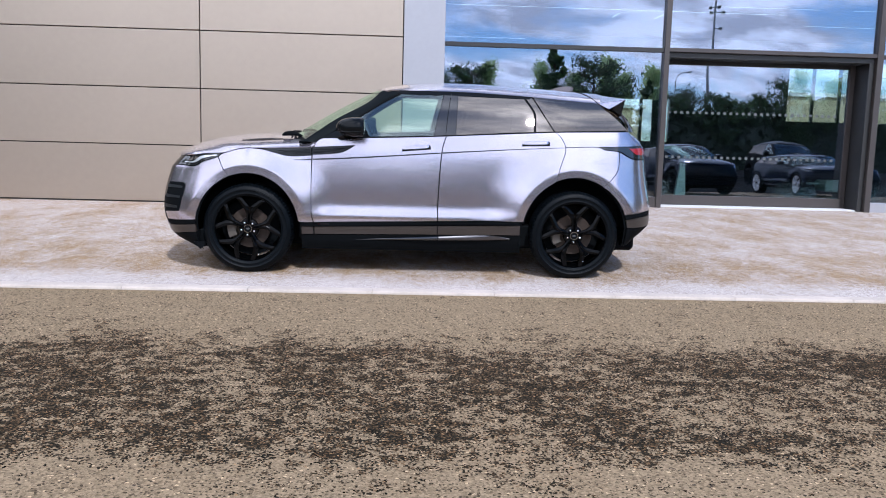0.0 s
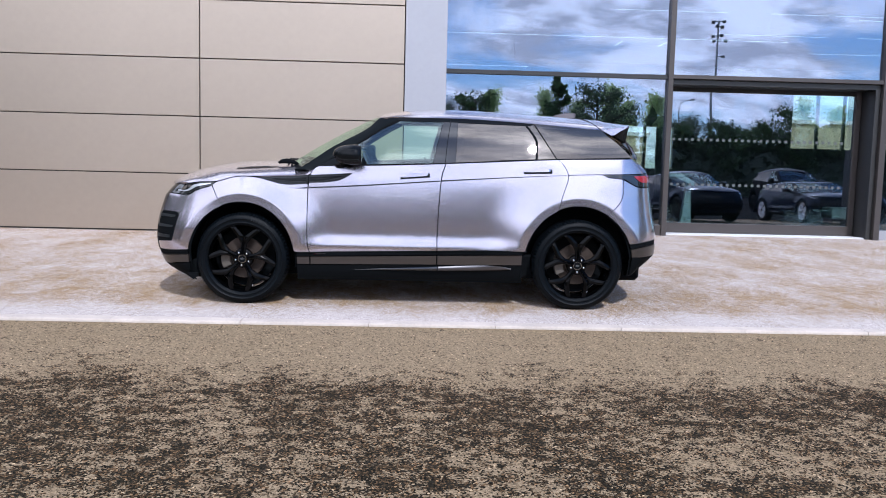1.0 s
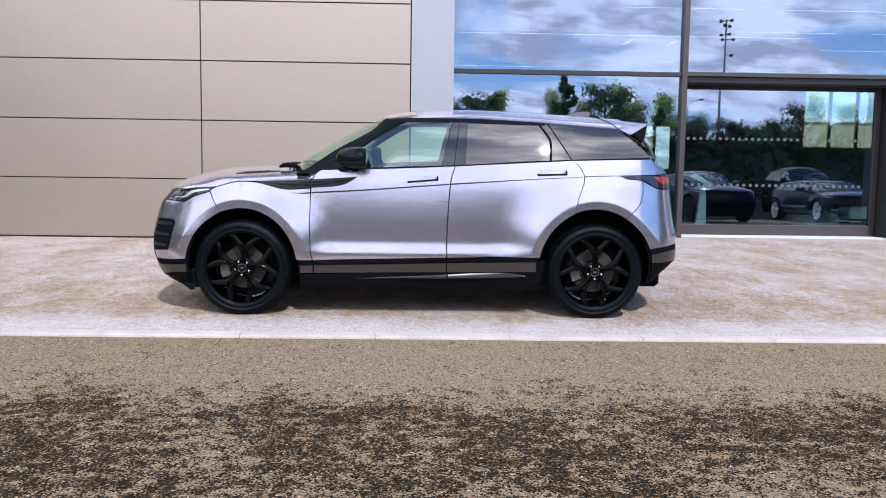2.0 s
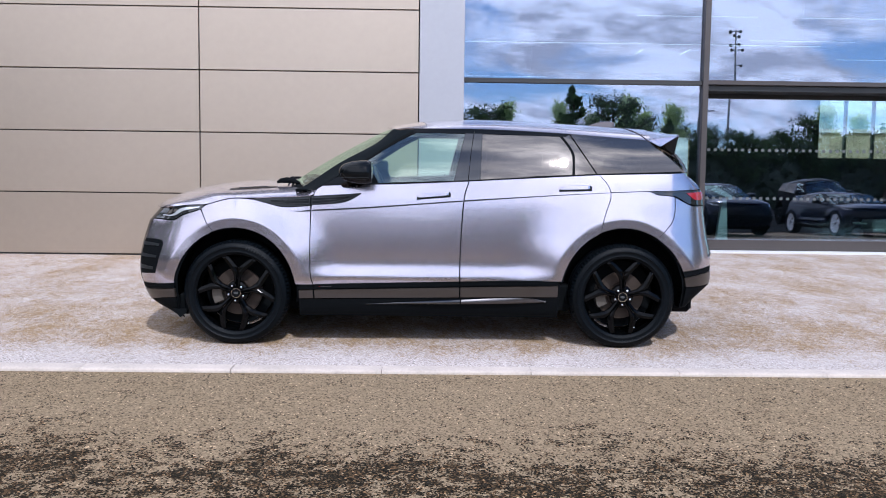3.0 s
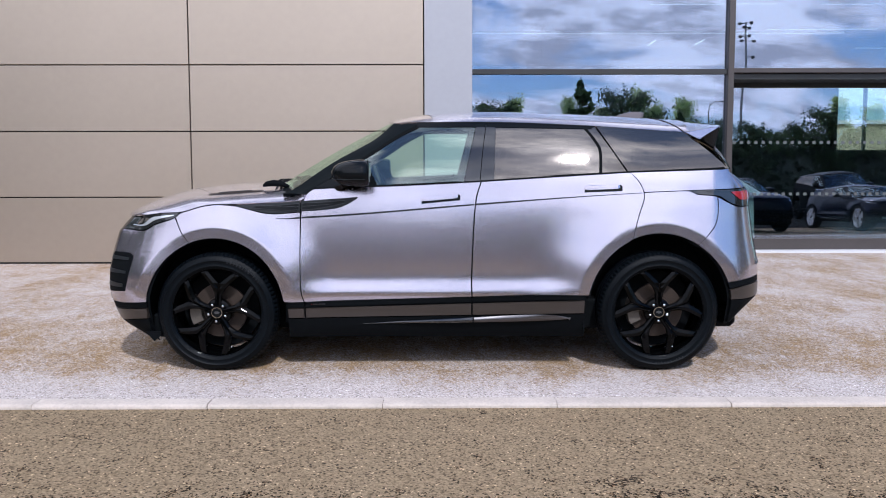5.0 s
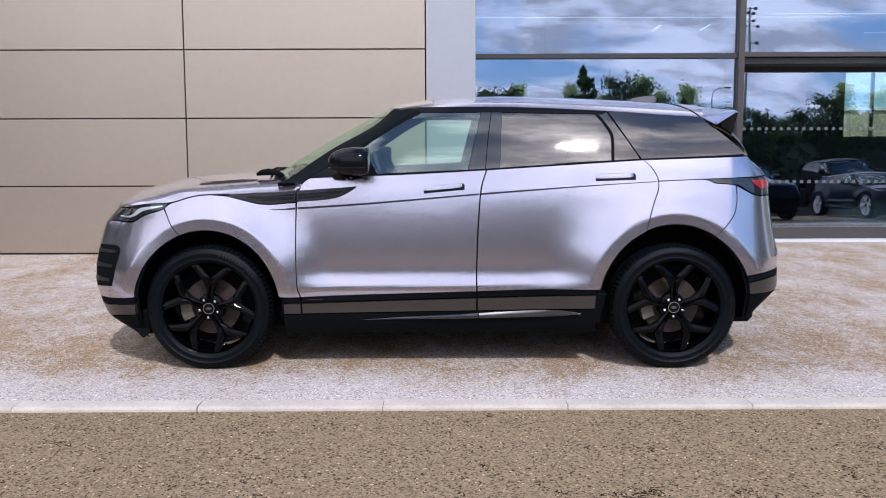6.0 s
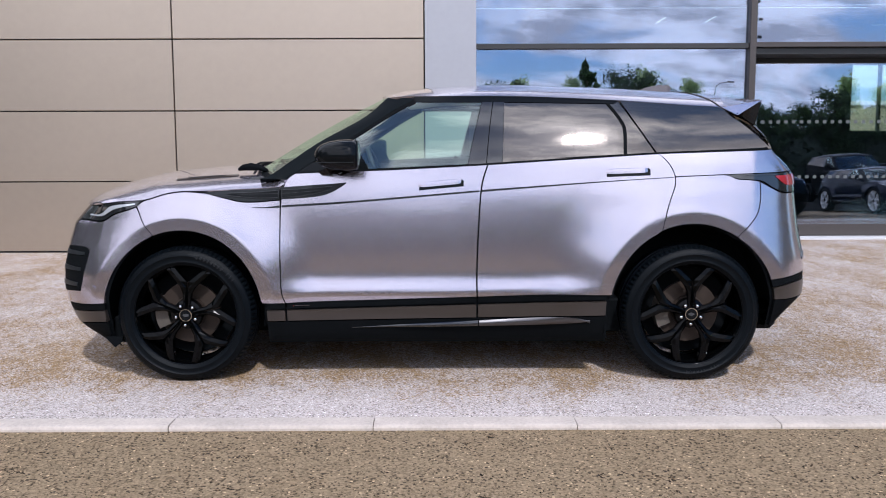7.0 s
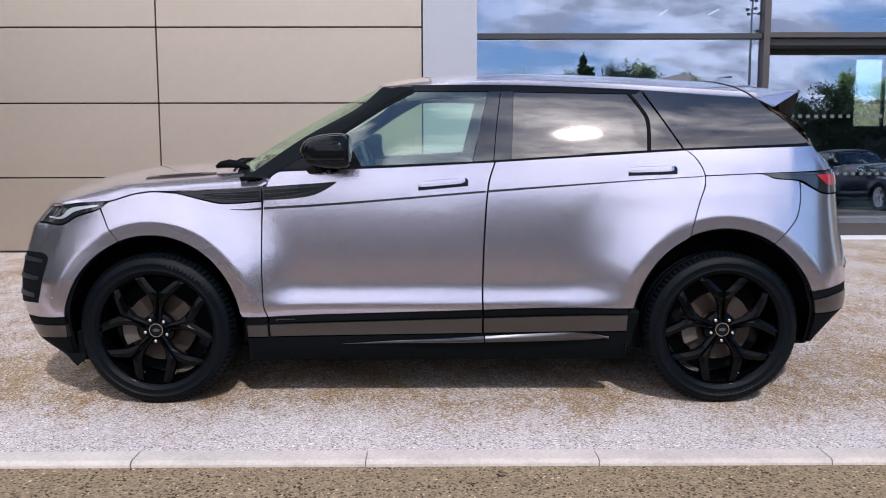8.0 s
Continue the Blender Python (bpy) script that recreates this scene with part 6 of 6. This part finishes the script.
def build_hedge(m, x0, x1, tall, label, seed):
    """A long clipped hedge along its own x axis, with loose leaves on the side of its y axis."""
    hedge = base_empty("hedge", m, label, "hedge")
    bm = bmesh.new()
    prev = None
    x = x0
    while x < x1:
        h = tall(x) + 0.45 * noise.noise((x * 0.55, 1.7 + seed, 0)) + 0.3 * noise.noise((x * 1.9, 4.2, seed))
        ring = [bm.verts.new((x, dy + 0.15 * noise.noise((x * 1.3, dy, 3 + seed)), h * q)) for dy, q in ((1.0, -0.05), (1.15, 0.35), (0.95, 0.75), (0.45, 0.97), (-0.4, 1.0), (-1.0, 0.8), (-1.0, -0.05))]
        if prev:
            for k in range(6):
                bm.faces.new((prev[k], prev[k + 1], ring[k + 1], ring[k]))
        prev = ring
        x += 0.45
    part("hedge_body", bm, M_HEDGE, hedge, smooth=True)
    verts, faces = [], []
    rh = random.Random(seed)
    for i in range(int(60 * (x1 - x0))):
        px = rh.uniform(x0, x1)
        p = Vector((px, 0.9 + rh.gauss(0, 0.5), rh.uniform(0.1, tall(px) + 0.7)))
        d1 = Vector((rh.gauss(0, 1), rh.gauss(0, 1), rh.gauss(0, 1))).normalized() * rh.uniform(0.15, 0.42)
        d2 = d1.orthogonal().normalized() * d1.length * 0.7
        k = len(verts)
        verts += [tuple(p - d1), tuple(p + d2), tuple(p + d1), tuple(p - d2)]
        faces.append((k, k + 1, k + 2, k + 3))
    me = bpy.data.meshes.new("hedge_leaves")
    me.from_pydata(verts, [], faces)
    me.materials.append(M_HEDGE)
    leaves = new("hedge_leaves", me)
    leaves.parent = hedge
    return tagged(leaves, kind="stuff")


def build_far_side():
    protos = {}
    for key, h, kind, seed, label in (("cone", 10.8, "cone", 1, "tall dark conifer beyond the car park"), ("round", 8.2, "round", 2, "bushy dark green tree beyond the car park"), ("poplar", 8.6, "poplar", 4, "slim pale green poplar beyond the car park")):
        protos[key] = (build_tree({"cone": 11.9, "round": 4.6, "poplar": 6.4}[key], -49, h, kind, seed, label), h)
    rnd = random.Random(11)
    spots = [(14.9, "round", 9.0), (16.5, "poplar", 9.4), (10.7, "poplar", 8.8), (13.3, "poplar", 7.8), (18.1, "poplar", 8.0), (20.3, "poplar", 8.6), (19.5, "cone", 8.0), (9.0, "poplar", 6.4), (8.2, "poplar", 6.2),
             (2.8, "round", 7.4), (33.0, "poplar", 8.8), (32.2, "round", 7.6), (36.6, "poplar", 8.2), (26.3, "cone", 6.8), (12.6, "poplar", 6.4), (16.0, "round", 6.6), (22.0, "round", 7.0)]
    x = 22.4
    while x < 62:
        spots.append((x, "round", rnd.uniform(5.6, 7.0)))
        x += rnd.uniform(1.5, 2.3)
    x = -2.0
    while x > -70:
        spots.append((x, rnd.choice(("round", "round", "cone", "poplar")), rnd.uniform(5.0, 8.5)))
        x -= rnd.uniform(2.2, 4.0)
    spots = [(x, -49 + rnd.uniform(-2, 2), kind, h) for x, kind, h in spots]
    # unseen trees added in the west, to darken what the nose mirrors
    for k in range(5):
        spots.append((-18.5 + rnd.uniform(-1.5, 1.5), -11 + 3.6 * k, rnd.choice(("round", "round", "cone")), rnd.uniform(8.0, 10.5)))
    for x, y, kind, h in spots:
        src, h0 = protos[kind]
        ob = copy_thing(src, pose(x, y, road_z(y), 0, 0, rnd.uniform(0, 360)))
        ob.scale = (h / h0 * rnd.uniform(0.9, 1.1), h / h0, h / h0)
    # tall unseen trees added in the east, to darken the rear corner's reflection
    for k in range(5):
        spots_e = (37 + rnd.uniform(-1.5, 2), -12 + 3.4 * k, rnd.choice(("round", "round", "cone")), rnd.uniform(9.5, 13.5))
        src, h0 = protos[spots_e[2]]
        ob = copy_thing(src, pose(spots_e[0], spots_e[1], road_z(spots_e[1]), 0, 0, rnd.uniform(0, 360)))
        ob.scale = (spots_e[3] / h0,) * 3
    build_hedge(pose(0, -48.6, road_z(-48)), -80, 70, lambda x: 4.5 if x > 21 else 3.4, "thick dark hedge along the far edge of the car park", 5)
    # these two hedges are added out of view, only as dark reflections
    build_hedge(pose(-16.2, 0, road_z(-20), 0, 0, -90), -4.5, 14, lambda x: 4.8, "unseen dark hedge added in the west to darken the nose's reflection", 6)
    build_hedge(pose(34.5, 0, road_z(-20), 0, 0, 90), -13, 4, lambda x: 6.8, "unseen dark hedge added in the east to darken the rear corner's reflection", 7)
    # tall floodlight mast and street lamps
    y = -52
    mast = base_empty("floodlight_mast", pose(26.2, y, road_z(y)), "tall steel floodlight mast with a head of lamps", "mast")
    part("pole", tube_bm([(0, 0, 0), (0, 0, 7), (0, 0, 15.2)], [0.15, 0.11, 0.07], 10), M_GALV, mast)
    for z, x0, x1, yaw in ((15.1, -0.45, 0.42, 20), (14.75, -0.2, 0.5, -35), (14.0, -0.42, 0.3, 40), (13.55, -0.3, 0.62, 10), (12.2, -0.1, 0.55, 0)):
        c, q = math.cos(radians(yaw)), math.sin(radians(yaw))
        part("crossarm", tube_bm([(x0 * c, x0 * q, z), (x1 * c, x1 * q, z)], 0.035, 6), M_GALV, mast)
        for e in ((x0, x1) if z > 13 else (x1,)):
            part("floodlight", box_bm(e * c - 0.13, e * c + 0.13, e * q - 0.09, e * q + 0.09, z - 0.13, z + 0.10, 0.03), M_FRAMED, mast)
    lamp = None
    for xx in (22.9, 40.2, -12.0):
        if lamp is None:
            lamp = base_empty("street_lamp", pose(xx, -51, road_z(-51)), "slim grey street lamp with a curved arm", "street lamp", group="street lamps")
            part("pole", tube_bm([(0, 0, 0), (0, 0, 7.5), (0.12, 0, 8.0), (0.5, 0, 8.25), (1.1, 0, 8.3)], [0.07, 0.05, 0.04, 0.035, 0.03], 8), M_GALV, lamp)
            part("lamp_head", box_bm(1.0, 1.5, -0.10, 0.10, 8.25, 8.36, 0.03), M_FRAMED, lamp)
        else:
            copy_thing(lamp, pose(xx, -51, road_z(-51), 0, 0, 10))

    # low pale buildings beyond the showroom's back windows
    for x, y, w, d, h in ((29, 72, 30, 12, 7.0), (8, 80, 17, 10, 5.8)):
        b = base_empty("warehouse", pose(x, y, road_z(0)), "low pale warehouse with a dark flat roof", "building", group="far buildings")
        part("wall", box_bm(0, w, 0, d, 0, h), M_BRICK, b)
        part("roof", box_bm(-0.3, w + 0.3, -0.3, d + 0.3, h, h + 0.35), M_WHITE, b)
        for i in range(int(w / 3)):
            wi = part("window", box_bm(1 + 3 * i, 2.6 + 3 * i, -0.04, 0.02, 1.6, 2.9), M_FRAMED, b)


build_ground()
build_car_park()
build_wall()
build_glazing()
build_showroom()
SLOPE = math.degrees(math.atan(0.036))
build_car(pose(0, 0.90, ground_z(0.90), SLOPE, 0, 0), "silver-lilac metallic compact SUV with black wheels, parked on the forecourt", M_PAINT, M_GREYLOW, M_RIM)
# cars parked across the road, facing the showroom, which the glass mirrors
ROAD_SLOPE = math.degrees(math.atan(0.028))
for px, py, yaw, tall, what, rims, coat in ((12.5, -5.93, -90, 0.77, "low dark navy car with bright split-spoke wheels, parked on the asphalt", M_ALLOY, M_PAINTD),
                                      (8.4, -5.75, -98, 0.92, "dark navy SUV with black wheels, parked on the asphalt", M_RIM, M_PAINTD),
                                      (15.4, -13.4, -90, 1.20, "tall black SUV parked on the tarmac of the car park", M_RIM, M_BLACKCAR)):
    # the body is lower or taller about the axles, the wheels stay round
    rise = HUB_Z * (1 - tall) + (0.014 if py < -7.9 else 0.0)
    shown = build_car(pose(px, py, road_z(py), ROAD_SLOPE if py > -7.78 else 0, 0, 0) @ pose(0, 0, rise, 0, 0, yaw), what, coat, coat, rims)
    shown.scale = (1, 1, tall)
    for w in shown.children:
        if w.name.startswith("wheel") and w.type == "EMPTY":
            w.scale = (1, 1, 1 / tall)
build_far_side()
build_kerb()
